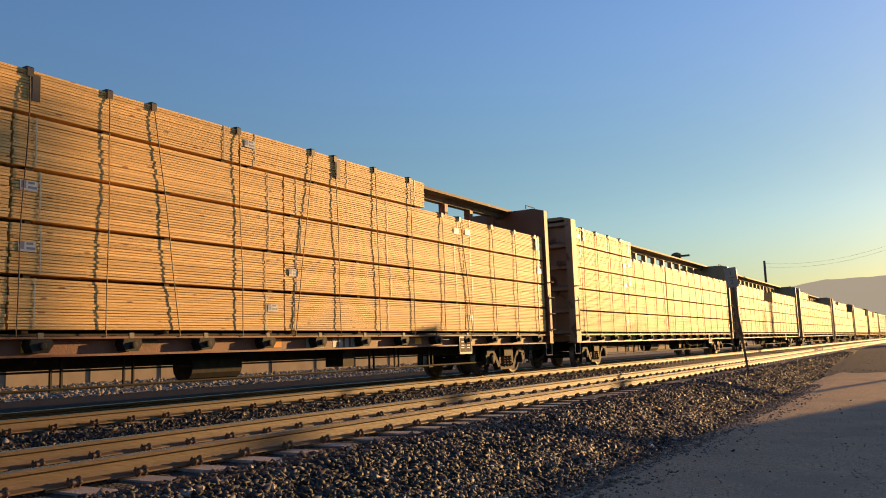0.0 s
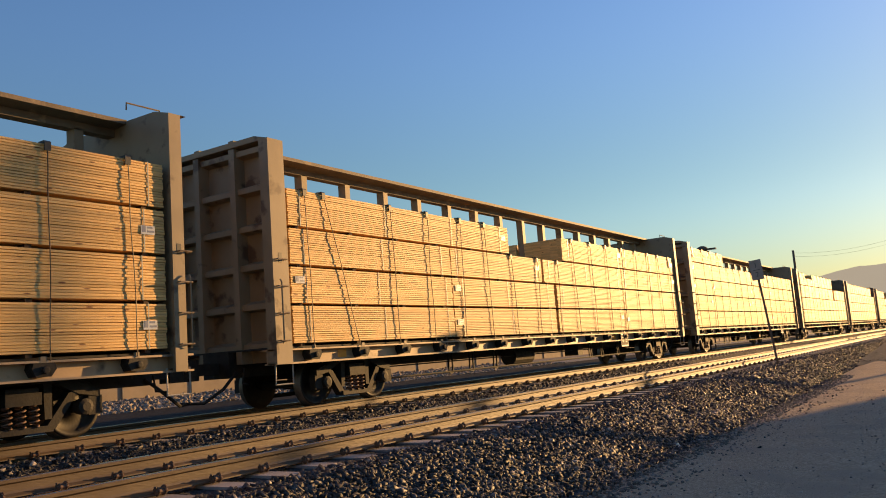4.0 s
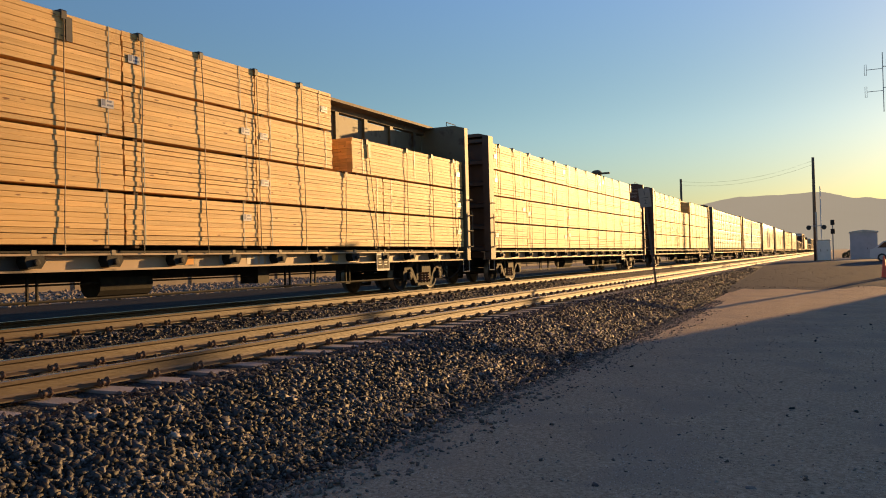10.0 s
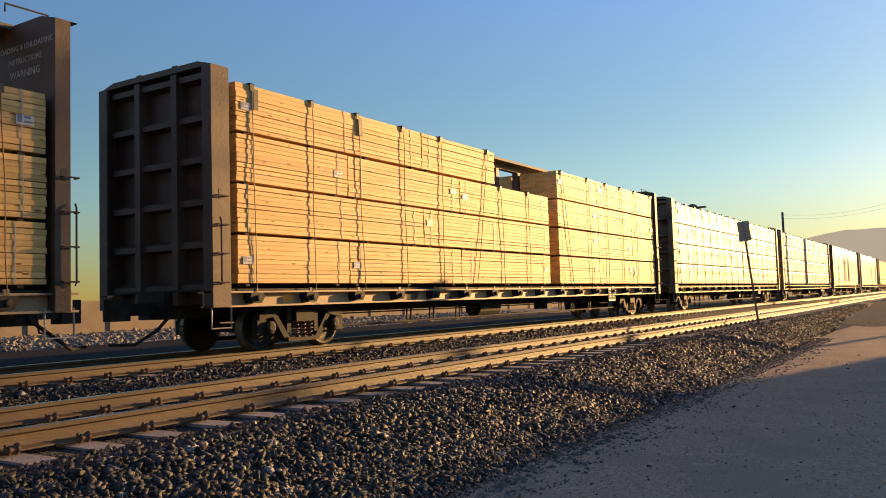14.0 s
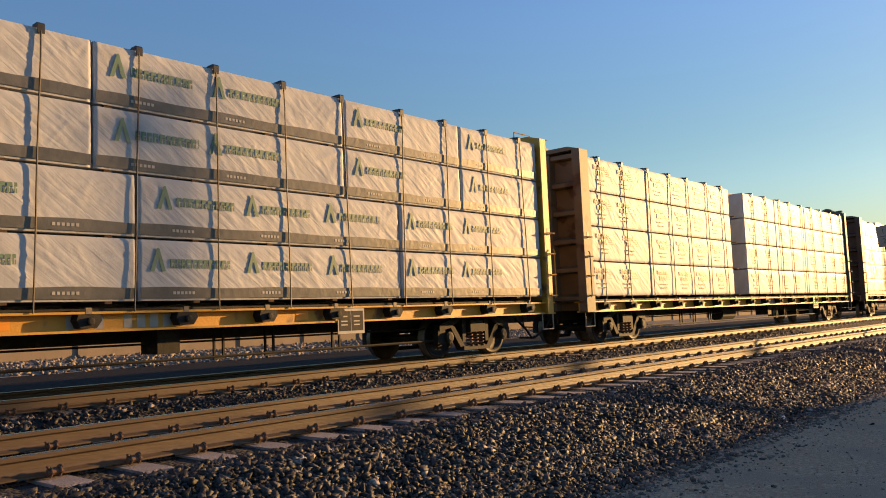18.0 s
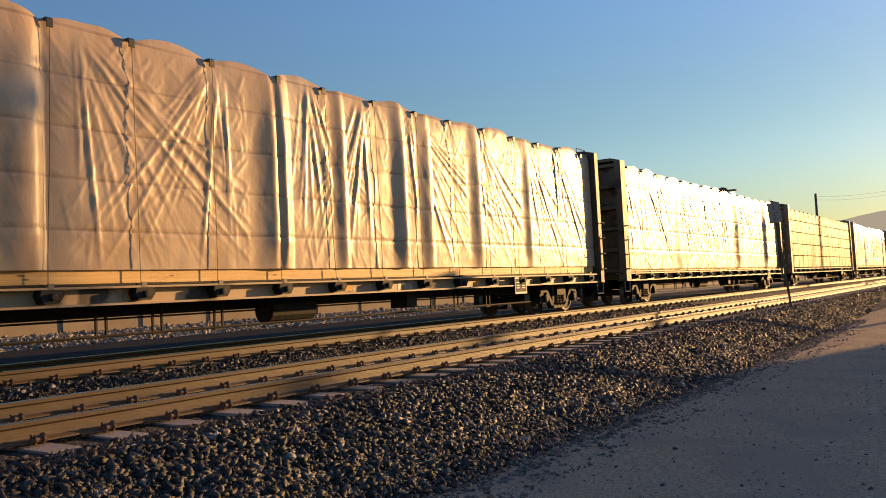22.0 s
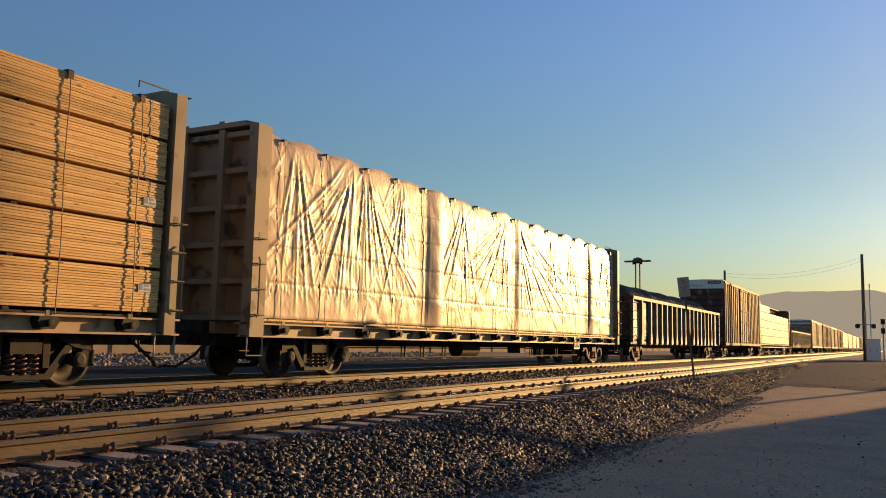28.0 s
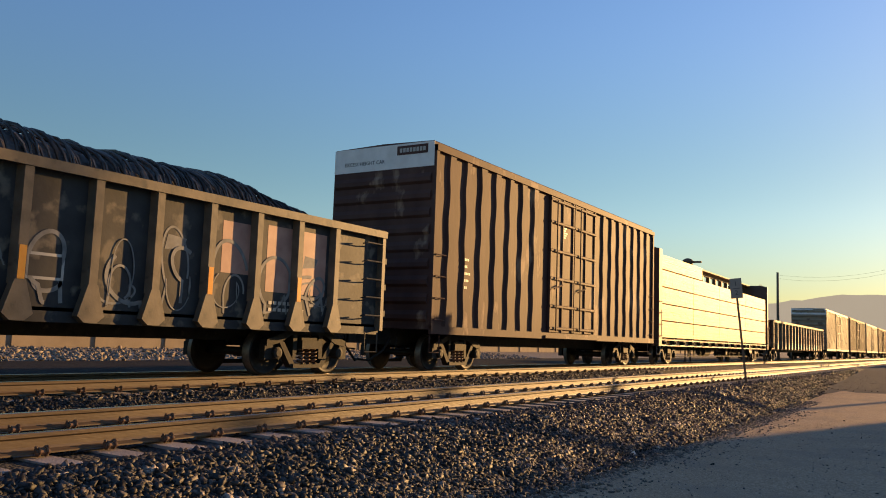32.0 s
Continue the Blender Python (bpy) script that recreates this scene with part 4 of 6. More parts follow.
def wrapped_mesh(length, h, seed):
    """A sheet-wrapped bundle: a crisp box whose taut faces are drawn into slanting creases."""
    mb = MB()
    rng = random.Random(int(seed * 10))
    nu, nv = max(10, int(length / 0.03)), 25
    Y, V = np.linspace(0, length, nu + 1), np.linspace(0, h, nv + 1)
    D = h - V
    folds = []
    y = 0.0
    while y < length:
        side = -1 if y > length * 0.72 and rng.random() < 0.6 else 1
        for k in range(rng.randint(6, 11)):
            d0 = rng.uniform(0, 0.35) * h
            folds.append((y + rng.uniform(-0.05, 0.5), side * rng.uniform(0.25, 1.0), rng.uniform(0.8, 1.3), d0, min(h, d0 + rng.uniform(0.3, 0.85) * h), rng.uniform(0.018, 0.03), rng.uniform(0.003, 0.009)))
        y += rng.uniform(0.25, 0.5)
    for e, sg in ((0.03, 1), (length - 0.03, -1)):
        for k in range(7):
            folds.append((e, sg * rng.uniform(0.1, 1.1), rng.uniform(0.7, 1.2), 0.02, rng.uniform(0.3, 1.0) * h, rng.uniform(0.016, 0.028), rng.uniform(0.003, 0.008)))
    q = fold_field(Y, D, folds) + 0.0025 * ripple(Y, D, rng, 0.5)
    edge = np.minimum(np.minimum(Y, length - Y) / 0.03, 1)[:, None]
    X = 1.242 + np.minimum(q, 0.013) - 0.03 * (1 - edge) ** 2 - 0.012 * (np.abs(V / h - 0.5) * 2)[None] ** 14
    sheet(mb, X, np.repeat(Y[:, None], nv + 1, 1), np.repeat(V[None], nu + 1, 0))
    mb.grid(lambda u, v: (0.02 + 1.20 * u, 0.0 + 0.02 * noise.noise((u * 6, v * 5, seed)), v * h), 6, 5)
    mb.grid(lambda u, v: (0.02 + 1.20 * u, length + 0.02 * noise.noise((u * 6, v * 5, seed + 2)), v * h), 6, 5)
    mb.grid(lambda u, v: (0.02 + 1.205 * v, u * length, h + 0.008 * noise.noise((u * length * 3, v * 4, seed))), max(10, int(length / 0.11)), 3)
    mb.grid(lambda u, v: (0.02 + 1.205 * v, u * length, 0), 1, 1)
    return mb


def print_bars(mb, y, z, w, h, n, rng, x):
    """Lines of unreadable print on the wrap."""
    yy = y
    while yy < y + w - 0.02:
        k = min(rng.uniform(0.6, 0.95) * h, y + w - yy)
        mb.box(x, x + 0.003, yy, yy + k * 0.3, z, z + h)
        mb.box(x, x + 0.0028, yy + k * 0.3, yy + k * 0.74, z + h * 0.6, z + h)
        mb.box(x, x + 0.0028, yy + k * 0.5, yy + k * 0.74, z, z + h * 0.45)
        yy += k


def wrapped(car_y, y, z, length, h, style, seed):
    """A wrapped lumber bundle with its printed marks as plain shapes."""
    rng = random.Random(seed)
    ob = new("wrapped_lumber", wrapped_mesh(length, h, seed * 1.7).mesh("wrapped_lumber", M_wrap, True))
    tagged(ob, "lumber bundle wrapped in creased white printed sheeting", "lumber", "wrapped bundles on the train")
    ob.location = (FAR_C + 0.14, car_y + y, ZT + z)
    BUNDLES.append((ob, ob.location.copy(), 0.0))
    x = 1.258
    if style == "green":
        bd = MB().grid(lambda u, v: (x - 0.005 + 0.003 * v, 0.02 + u * (length - 0.04), 0.03 + (0.15 + 0.010 * math.sin(u * 17)) * v), max(4, int(length / 0.3)), 1)
        band = part("dark_band", bd, M_wrapband, ob, "dark printed lower band")
        small = MB()
        for k in range(int(length / 1.5)):
            yb = 0.5 + k * 1.5
            for j in range(6):
                small.box(x - 0.001, x + 0.001, yb + j * 0.06, yb + j * 0.06 + 0.04, 0.085, 0.125)
        if small.v:
            part("band_print", small, M_placard, band, "small pale print on the dark band")["kind"] = "stuff"
        mb = MB()
        for k in range(max(1, int(length / 1.55))):
            yb = 0.15 + k * 1.55 + rng.uniform(0, 0.15)
            if yb + 1.2 > length:
                break
            mb.prism([(yb, 0.40), (yb + 0.06, 0.40), (yb + 0.115, 0.60), (yb + 0.17, 0.40), (yb + 0.23, 0.40), (yb + 0.13, 0.72), (yb + 0.10, 0.72)], x, x + 0.004, "x")
            print_bars(mb, yb + 0.30, 0.45, 0.98, 0.125, 10, rng, x)
        if mb.v:
            part("print", mb, M_green, ob, "green lettering reduced to bars")["kind"] = "stuff"
    else:
        mb, rd = MB(), MB()
        start = 0.12 if y < 3 else 0.3
        for k in range(max(1, int(length / 1.3))):
            yb = start + k * 1.3 + rng.uniform(0, 0.25)
            if yb + 0.8 > length:
                break
            print_bars(mb, yb, h * 0.67, 0.62, 0.115, 6, rng, x)
            print_bars(mb, yb + 0.12, h * 0.49, 0.42, 0.115, 5, rng, x)
            print_bars(mb, yb + 0.08, h * 0.34, 0.5, 0.03, 9, rng, x)
            print_bars(mb, yb + 0.16, h * 0.22, 0.38, 0.028, 6, rng, x)
            for r_ in range(4):
                rd.box(x, x + 0.003, yb + 0.56, yb + 0.88 - 0.08 * (r_ % 2), h * (0.52 + 0.06 * r_), h * (0.52 + 0.06 * r_) + 0.01)
        if mb.v:
            part("print", mb, M_ink, ob, "dark lettering reduced to bars")["kind"] = "stuff"
            part("fine_print", rd, M_red, ob, "fine reddish lines of print")["kind"] = "stuff"
    return ob


def cables(car, L, z_top_fn, n, seed, x=1.385, sway=0.011, pads=True, thick=0.0085):
    """Loose wire ropes from the top of the load to the winches, with corner pads."""
    rng = random.Random(seed)
    for k in range(n):
        y = 1.25 + (L - 2.5) * k / (n - 1)
        zt = z_top_fn(y)
        if zt < 1.5:
            continue
        yt = y + rng.uniform(-0.12, 0.12) + (rng.uniform(-0.9, 0.9) if rng.random() < 0.12 and sway > 0.01 else 0)
        pts = [(0.3, yt, zt + 0.03), (x - 0.10, yt, zt + 0.045), (x + 0.02, yt, zt - 0.03)] if pads else [(x + 0.0, yt, zt - 0.02)]
        m = 9
        ph = rng.uniform(0, 6)
        for i in range(1, m + 1):
            f = i / m
            z = zt - 0.03 + (1.05 - zt + 0.03) * f
            pts.append((x + 0.02 + 0.025 * math.sin(ph + i * 0.9) * sway / 0.035 + 0.012, yt + (y - yt) * f + 1.4 * sway * math.sin(ph * 2 + i * 0.8) * math.sin(math.pi * f), z))
        cb = part("tie_down_cable", MB().tube(pts, thick, 5), M_cable, car)
        if not pads:
            continue
        part("corner_pad", MB().prism([(x - 0.12, zt + 0.004), (x + 0.005, zt + 0.004), (x + 0.012, zt - 0.01), (x + 0.012, zt - 0.10), (x + 0.03, zt - 0.10), (x + 0.034, zt + 0.012), (x + 0.01, zt + 0.036), (x - 0.12, zt + 0.036)], yt - 0.045, yt + 0.045), M_black, cb, "black corner protector")
        if rng.random() < 0.14 and sway > 0.01:
            part("strap_flap", MB().bbox(x + 0.015, x + 0.03, yt + 0.03, yt + 0.14, zt - 0.42, zt - 0.06, 0.004), M_black, cb, "dark loose flap")


def load_car(car_y, L, rows, seed, hs, dun=0.05, kind=0, detail=True, z=1.10):
    """Fill a flat car: rows from the deck up, each a list of (start, end) in metres from the front bulkhead's inner face."""
    rng = random.Random(seed)
    y_in = 0.66
    tops = []
    z0 = z
    for r_, row in enumerate(rows):
        dn = thing("dunnage_layer", "dark wooden spacers under a layer of lumber bundles", "dunnage", (FAR_C, car_y, ZT + z), "dunnage on the train")
        BUNDLES.append((dn, dn.location.copy(), 0.0))
        for a, b, *cut in row:
            hh = cut[0] if cut else hs[r_]
            a, b = max(a, -0.02), min(b, L - 1.34)
            ln = b - a
            lumber(car_y, y_in + a, z + dun, ln - 0.025, hh - dun, kind, rng, detail)
            k = max(2, int(ln / 1.3))
            if "strip%.3f" % dun not in SHARED:
                SHARED["strip%.3f" % dun] = MB().box(-1.34, 1.345, -0.045, 0.045, 0.002, dun - 0.001).mesh("spacer", M_dunnage)
            for i in range(k):
                part("spacer", SHARED["strip%.3f" % dun], None, dn, at=(0, y_in + a + 0.25 + (ln - 0.6) * i / (k - 1), 0))
            tops.append((y_in + a, y_in + b, z + hh))
        z += hs[r_]
    zz = z0
    for r_, row in enumerate(rows):
        a, b = min(q[0] for q in row), max(q[1] for q in row)
        ends = [q[0] for q in row] + [b]
        for q in row:
            core = thing("stacked_lumber", "lumber bundle on the far half of the car", "lumber", (FAR_C, car_y, ZT + zz + 0.052), "stacks on the train", mb=MB().box(-1.38, -0.14, y_in + max(q[0], 0) + 0.01, y_in + min(q[1], L - 1.34) - 0.04, 0, hs[r_] - 0.055), material=M_lumber)
            BUNDLES.append((core, core.location.copy(), 0.0))
        zz += hs[r_]
    return lambda y: max([t for a, b, t in tops if a - 0.05 <= y <= b + 0.05] or [0])


def tarp(car_y, L, seed, h, gathers, billows, bend=(1.1, 1.6), reach=2.6, low=0.05, hem=True):
    """A thin plastic sheet drawn over a full load: fans of curved folds from where it is gathered at the top edge, smooth billows
    between the cables, a crumpled band above the hem, scallops between the corner pads."""
    y0, ln = 0.66, L - 1.32
    nu, nv = int(ln / 0.033), 108
    rng = random.Random(seed)
    Y, V = np.linspace(0, ln, nu + 1), np.linspace(0, 1, nv + 1)
    Z = low + V * (h - low)
    D = h - Z
    step = (L - 2.5) / 15
    folds = []
    for g, left, right, n in gathers:
        n = int(n * 1.35)
        for k in range(n):
            f = (k + rng.uniform(0.1, 0.9)) / n
            run = -left + (left + right) * f
            d0 = rng.uniform(0.0, 0.25) + 0.25 * rng.random() ** 3
            big = rng.random() < 0.3
            folds.append((g - y0 + 0.16 * run / reach + rng.uniform(-0.12, 0.12), run * rng.uniform(0.8, 1.1), rng.uniform(*bend), d0, min(h, d0 + rng.uniform(1.9, 3.6)), rng.uniform(0.035, 0.055) if big else rng.uniform(0.019, 0.03), rng.uniform(0.018, 0.030) if big else rng.uniform(0.010, 0.018)))
    for k in range(16):
        c = 1.25 - y0 + k * step
        for j in range(rng.randint(5, 9)):
            folds.append((c + rng.uniform(-0.12, 0.12), rng.uniform(-0.9, 0.9), rng.uniform(0.7, 1.4), 0.0, rng.uniform(0.4, 1.3), rng.uniform(0.018, 0.034), rng.uniform(0.005, 0.013)))
    for k in range(560):
        d0 = rng.uniform(0.05, 3.0)
        folds.append((rng.uniform(0, ln), rng.uniform(-0.5, 0.7), rng.uniform(0.7, 1.3), d0, d0 + rng.uniform(0.2, 0.75), rng.uniform(0.014, 0.03), rng.uniform(0.004, 0.012)))
    if hem:
        y = 0.0
        while y < ln:
            dh = h - 0.60 + 0.06 * math.sin(y * 0.9 + seed)
            folds.append((y, rng.uniform(-0.06, 0.10), 1.0, dh - rng.uniform(0.02, 0.22), dh + rng.uniform(0.06, 0.2), rng.uniform(0.014, 0.024), rng.uniform(0.008, 0.018)))
            y += rng.uniform(0.05, 0.12)
    q = fold_field(Y, D, folds)
    calm = np.ones(len(Y))
    swell = np.zeros(len(Y))
    for a, b, depth in billows:
        u = np.clip((Y - (a - y0)) / (b - a), 0, 1)
        inside = (u > 0) & (u < 1)
        swell += np.where(inside, 0.75 * depth * np.sin(math.pi * u ** 2.1), 0)
        calm = np.where(inside, 0.12, calm)
    q *= calm[:, None]
    q += swell[:, None] * (0.45 + 0.55 * np.minimum(1, D[None] / 1.2)) * np.minimum(1, 0.35 + (h - D[None]) / 0.9)
    q += 0.003 * ripple(Y, D, rng, 0.45) + 0.012 * np.abs(ripple(Y, D, rng, 1.6))
    s_ = (Y + y0 - 1.25) / step
    off = np.abs(s_ - np.round(s_)) * step
    tight = 0.6 + 0.4 * np.minimum(1, off / 0.12)
    groove = 0.010 * np.maximum(0, 1 - np.abs((Z / 0.70 + 0.5) % 1 - 0.5) * 0.70 / 0.04)
    X = np.maximum(1.275 + q * tight[:, None] - groove[None], 1.255)
    lift = np.array([rng.uniform(0.05, 0.17) for k in range(18)])[np.clip(np.floor(s_).astype(int) + 1, 0, 17)] * np.abs(np.sin(math.pi * s_)) ** 0.8
    crest = Z[None] + lift[:, None] * V[None] ** 7 + 0.012 * ripple(Y, D, rng, 0.5) * V[None] ** 7
    X = X - 0.05 * V[None] ** 16
    ob = thing("tarpaulin", "creased translucent plastic sheet draped over stacked lumber", "tarpaulin", (FAR_C, car_y + y0, ZT + 1.14), "tarpaulins on the train")
    YY = np.repeat(Y[:, None], nv + 1, 1)
    part("side_drape", sheet(MB(), X, YY, crest), M_tarp, ob, smooth=True)
    w = np.linspace(0, 1, 8)
    dome = 0.04 * np.sin(math.pi * np.minimum(1, w * 1.2))[None] + 0.02 * ripple(Y, w * 2.4, rng, 0.6) * np.minimum(1, w * 8)[None]
    part("top_sheet", sheet(MB(), X[:, -1:] * (1 - w[None]) - 1.2 * w[None], np.repeat(Y[:, None], 8, 1), crest[:, -1:] + dome), M_tarp, ob, smooth=True)
    for e in (0, -1):
        t = np.linspace(0, 1, 7)[:, None]
        flap = 0.05 * ripple(np.linspace(0, 2, 7), D, rng, 0.7) * np.sin(math.pi * t)
        part("end_flap", sheet(MB(), X[e][None] * (1 - t) + 0.1 * t, Y[e] + flap, np.repeat(crest[e][None], 7, 0)), M_tarp, ob, smooth=True)
    BUNDLES.append((ob, ob.location.copy(), 0.0))
    core = thing("stacked_lumber", "stacked lumber under the plastic sheet", "lumber", (FAR_C, car_y + y0, ZT + 1.105), "covered stacks on the train", mb=MB().box(-1.25, 1.235, 0.05, ln - 0.05, 0, h - 0.02), material=M_lumber)
    BUNDLES.append((core, core.location.copy(), 0.0))
    return lambda y: 1.14 + h


def wrapped_car(car_y, L, rows, style, seed, h):
    z = 1.19
    k = seed * 50
    for row in rows:
        for a, b in row:
            k += 1
            wrapped(car_y, 0.66 + max(a, -0.02), z, min(b, L - 1.34) - max(a, -0.02) - 0.03, h - 0.035, style, k)
        z += h
    core = thing("stacked_lumber", "wrapped lumber on the far half of the car", "lumber", (FAR_C, car_y, ZT + 1.105), "covered stacks on the train", mb=MB().box(-1.38, 0.12, 0.7, L - 0.7, 0, h * len(rows)), material=M_wrap)
    BUNDLES.append((core, core.location.copy(), 0.0))
    st = MB()
    for r_ in range(len(rows)):
        for i in range(int(L / 1.3)):
            st.box(0.1, 1.36, 0.9 + i * 1.3, 1.0 + i * 1.3, 1.155 + r_ * h, 1.189 + r_ * h)
    d = thing("dunnage_layer", "dark wooden spacers between wrapped bundles", "dunnage", (FAR_C, car_y, ZT), "dunnage on the train")
    part("spacer", st, M_dunnage, d)["kind"] = "stuff"
    BUNDLES.append((d, d.location.copy(), 0.0))


def stroke(pts, w):
    """A sprayed line: a thin flat band along points given as (y, z)."""
    mb = MB()
    k = len(pts)
    for i, p in enumerate(pts):
        a, b = pts[max(i - 1, 0)], pts[min(i + 1, k - 1)]
        d = Vector((b[0] - a[0], b[1] - a[1])).normalized()
        for q in (-1, 1):
            for x in (0, 0.003):
                mb.v.append((x, p[0] - d.y * w * q, p[1] + d.x * w * q))
    for i in range(k - 1):
        n = i * 4
        for c1, c2 in ((0, 1), (1, 3), (3, 2), (2, 0)):
            mb.f.append((n + c1, n + c2, n + 4 + c2, n + 4 + c1))
    return mb


def gondola(y0, L, label, paint=M_gondola, top=2.95, scrap=True, graffiti=True, ribs=17, frame_=M_gonrib):
    """A high-sided ribbed gondola; its load of wire coils heaps above the top chord."""
    car = thing("gondola_car", label, "rail car", (FAR_C, y0, ZT), "cars of the train")
    CARS.append((car, y0))
    a, b, x, dp = 0.35, L - 0.35, 1.32, 0.14
    for s in (1, -1):
        part("side_sheet", MB().box(min(s * x, s * (x - 0.04)), max(s * x, s * (x - 0.04)), a, b, 0.95, top), paint, car)
        ch = MB().prism([(s * (x - 0.05), top - 0.12), (s * (x + dp + 0.02), top - 0.14), (s * (x + dp + 0.03), top), (s * (x - 0.05), top + 0.02)], a - 0.02, b + 0.02)
        part("top_chord", ch, frame_, car)
        part("side_sill", MB().box(min(s * x, s * (x + 0.02)), max(s * x, s * (x + 0.02)), a, b, 0.82, 0.97), paint, car)
    part("floor", MB().box(-x, x, a, b, 0.95, 1.02), paint, car)
    part("center_sill", MB().prism([(-0.4, 0.95), (0.4, 0.95), (0.3, 0.62), (-0.3, 0.62)], 0.4, L - 0.4), M_steel, car)
    rib = MB().prism([(x + 0.001, -0.10), (x + dp, -0.065), (x + dp, 0.065), (x + 0.001, 0.10)], 1.30, top - 0.12, "z")
    rib.prism([(-0.10, 0.83), (0.10, 0.83), (0.21, 0.92), (0.075, 1.36), (-0.075, 1.36), (-0.21, 0.92)], x + 0.022, x + dp + 0.004, "x")
    rib = rib.mesh("rib", frame_)
    places = [1.92] + [3.5 + (L - 5.42) * k / (ribs - 2) for k in range(ribs - 1)]
    for yr in places:
        part("rib", rib, None, car, at=(0, yr, 0))
    for e, s in ((a, -1), (b, 1)):
        end = part("end_sheet", MB().box(-x, x, min(e, e - s * 0.05), max(e, e - s * 0.05), 0.95, top), paint, car)
        for z in (1.2, 1.75, 2.3, top - 0.13):
            part("end_rib", MB().box(-x - 0.1, x + 0.1, min(e, e + s * 0.11), max(e, e + s * 0.11), z, z + 0.12), paint, end)
        part("corner_post", MB().box(x, x + dp, min(e, e - s * 0.10), max(e, e - s * 0.10), 0.9, top - 0.1), frame_, car)
        for k in range(5):
            z = 1.2 + (top - 1.5) * k / 4
            yb = e - 0.70 if s > 0 else e + 0.16
            part("rung", MB().tube([(x + dp - 0.06, yb, z - 0.02), (x + dp + 0.06, yb, z), (x + dp + 0.06, yb + 0.5, z), (x + dp - 0.06, yb + 0.5, z - 0.02)], 0.014, 5), paint, car)
        part("stirrup", stirrup_mesh(x + dp - 0.04, e - 0.55 if s > 0 else e + 0.1, 0.42), paint, car)
        part("coupler", ME_coup[s], None, car, "coupler with hanging air hose", at=(0, e, 0))
    if graffiti:
        rng = random.Random(5)
        for k in range(1, ribs - 1):
            ya, yb = places[k] + 0.12, (places[k + 1] if k + 1 < ribs else b) - 0.12
            for j in range(rng.randint(2, 4) if k > 2 else 1):
                cy, cz = rng.uniform(ya + 0.2, yb - 0.2), rng.uniform(1.3, 1.85)
                ry, rz = rng.uniform(0.15, 0.42), rng.uniform(0.2, 0.50)
                a0, sweep, tilt = rng.uniform(0, 6.283), rng.uniform(2.8, 5.4), rng.uniform(-0.3, 0.3)
                pts = []
                for i in range(30):
                    u = i / 29
                    ang = a0 + sweep * u
                    zz = cz + rz * math.sin(ang) + 0.10 * u * math.sin(4 * u)
                    pts.append((min(max(cy + ry * math.cos(ang) + tilt * (zz - cz), ya), yb), zz))
                e = pts[-1]
                for i in range(1, 6):
                    pts.append((min(max(e[0] + tilt * 0.1 * i, ya), yb), max(1.08, e[1] - 0.07 * i)))
                part("graffiti_stroke", stroke(pts, rng.choice((0.010, 0.018, 0.030))), M_spray, car, "looping silver sprayed line", at=(x + 0.003 + 0.0035 * j, 0, 0))
            if k > 5 and k % 3 == 0:
                z = rng.uniform(1.9, 2.3)
                part("graffiti_block", MB().prism([(ya + 0.1, z), (ya + 0.45, z + 0.04), (ya + 0.52, z + 0.2), (ya + 0.15, z + 0.24)], x + 0.001, x + 0.003, "x"), M_spray, car, "grey sprayed block")
        for y0_, y1_, z0_, z1_, m_, lb in ((0.62, 1.78, 1.08, 2.32, M_lilac, "pale lilac painted panel"), (L - 3.7, L - 2.1, 1.5, 2.68, M_graf2, "faded rose painted patch"), (L - 4.75, L - 3.95, 1.75, 2.62, M_graf2, "faded rose painted patch")):
            part("graffiti_panel", MB().box(x + 0.001, x + 0.0025, y0_, y1_, z0_, z1_), m_, car, lb)
        for k in range(5):
            p1 = rng.uniform(0, 6)
            pts = [(0.72 + 0.95 * i / 19, (2.1 if k < 2 else 1.6 - 0.1 * k) + 0.13 * math.sin(6.283 * i / 19 * (2.2 if k < 2 else 0.8) + p1)) for i in range(20)]
            part("graffiti_stroke", stroke(pts, 0.016), M_red if k % 2 else M_ink, car, "thin sprayed line on the lilac panel", at=(x + 0.003 + 0.0035 * k, 0, 0))
        for k in range(6):
            y = places[min(3 * k + 1, ribs - 2)] if k else a + 0.4
            part("reflector", MB().box(x + dp + 0.0045, x + dp + 0.008, y - 0.05, y + 0.05, 1.36, 1.80) if k else MB().box(x + 0.004, x + 0.008, y - 0.05, y + 0.05, 1.36, 1.80), M_orange, car, "upright yellow reflective strip")
        for z, h_, w_, ys in ((2.14, 0.34, 0.24, (2.52, 2.86, 3.78, 4.10)), (1.70, 0.28, 0.18, (2.42, 2.68, 2.94, 3.66, 3.92, 4.18)), (1.36, 0.11, 0.07, (2.55, 2.66, 2.77, 2.88, 2.99, 3.10)), (1.21, 0.10, 0.07, (2.66, 2.77, 2.88, 2.99, 3.10))):
            for yk in ys:
                for q in (0.0, 0.8 * w_):
                    part("mark_bar", MB().box(x + 0.007, x + 0.009, yk + q, yk + q + 0.2 * w_, z, z + h_), M_graf, car)
        for z, n_ in ((1.28, 6), (1.16, 8)):
            for k in range(n_):
                part("mark_bar", MB().box(x + 0.007, x + 0.009, L - 3.6 + k * 0.12, L - 3.52 + k * 0.12, z, z + 0.06), M_placard, car)
        bx = part("placard", MB().box(x + 0.0058, x + 0.008, L - 8.1, L - 7.55, 1.38, 1.74), M_graf, car, "pale outlined square")
        part("inner_field", MB().box(x + 0.0081, x + 0.010, L - 8.06, L - 7.59, 1.42, 1.70), paint, bx)
    add_trucks(car, 2.2, L - 2.2)
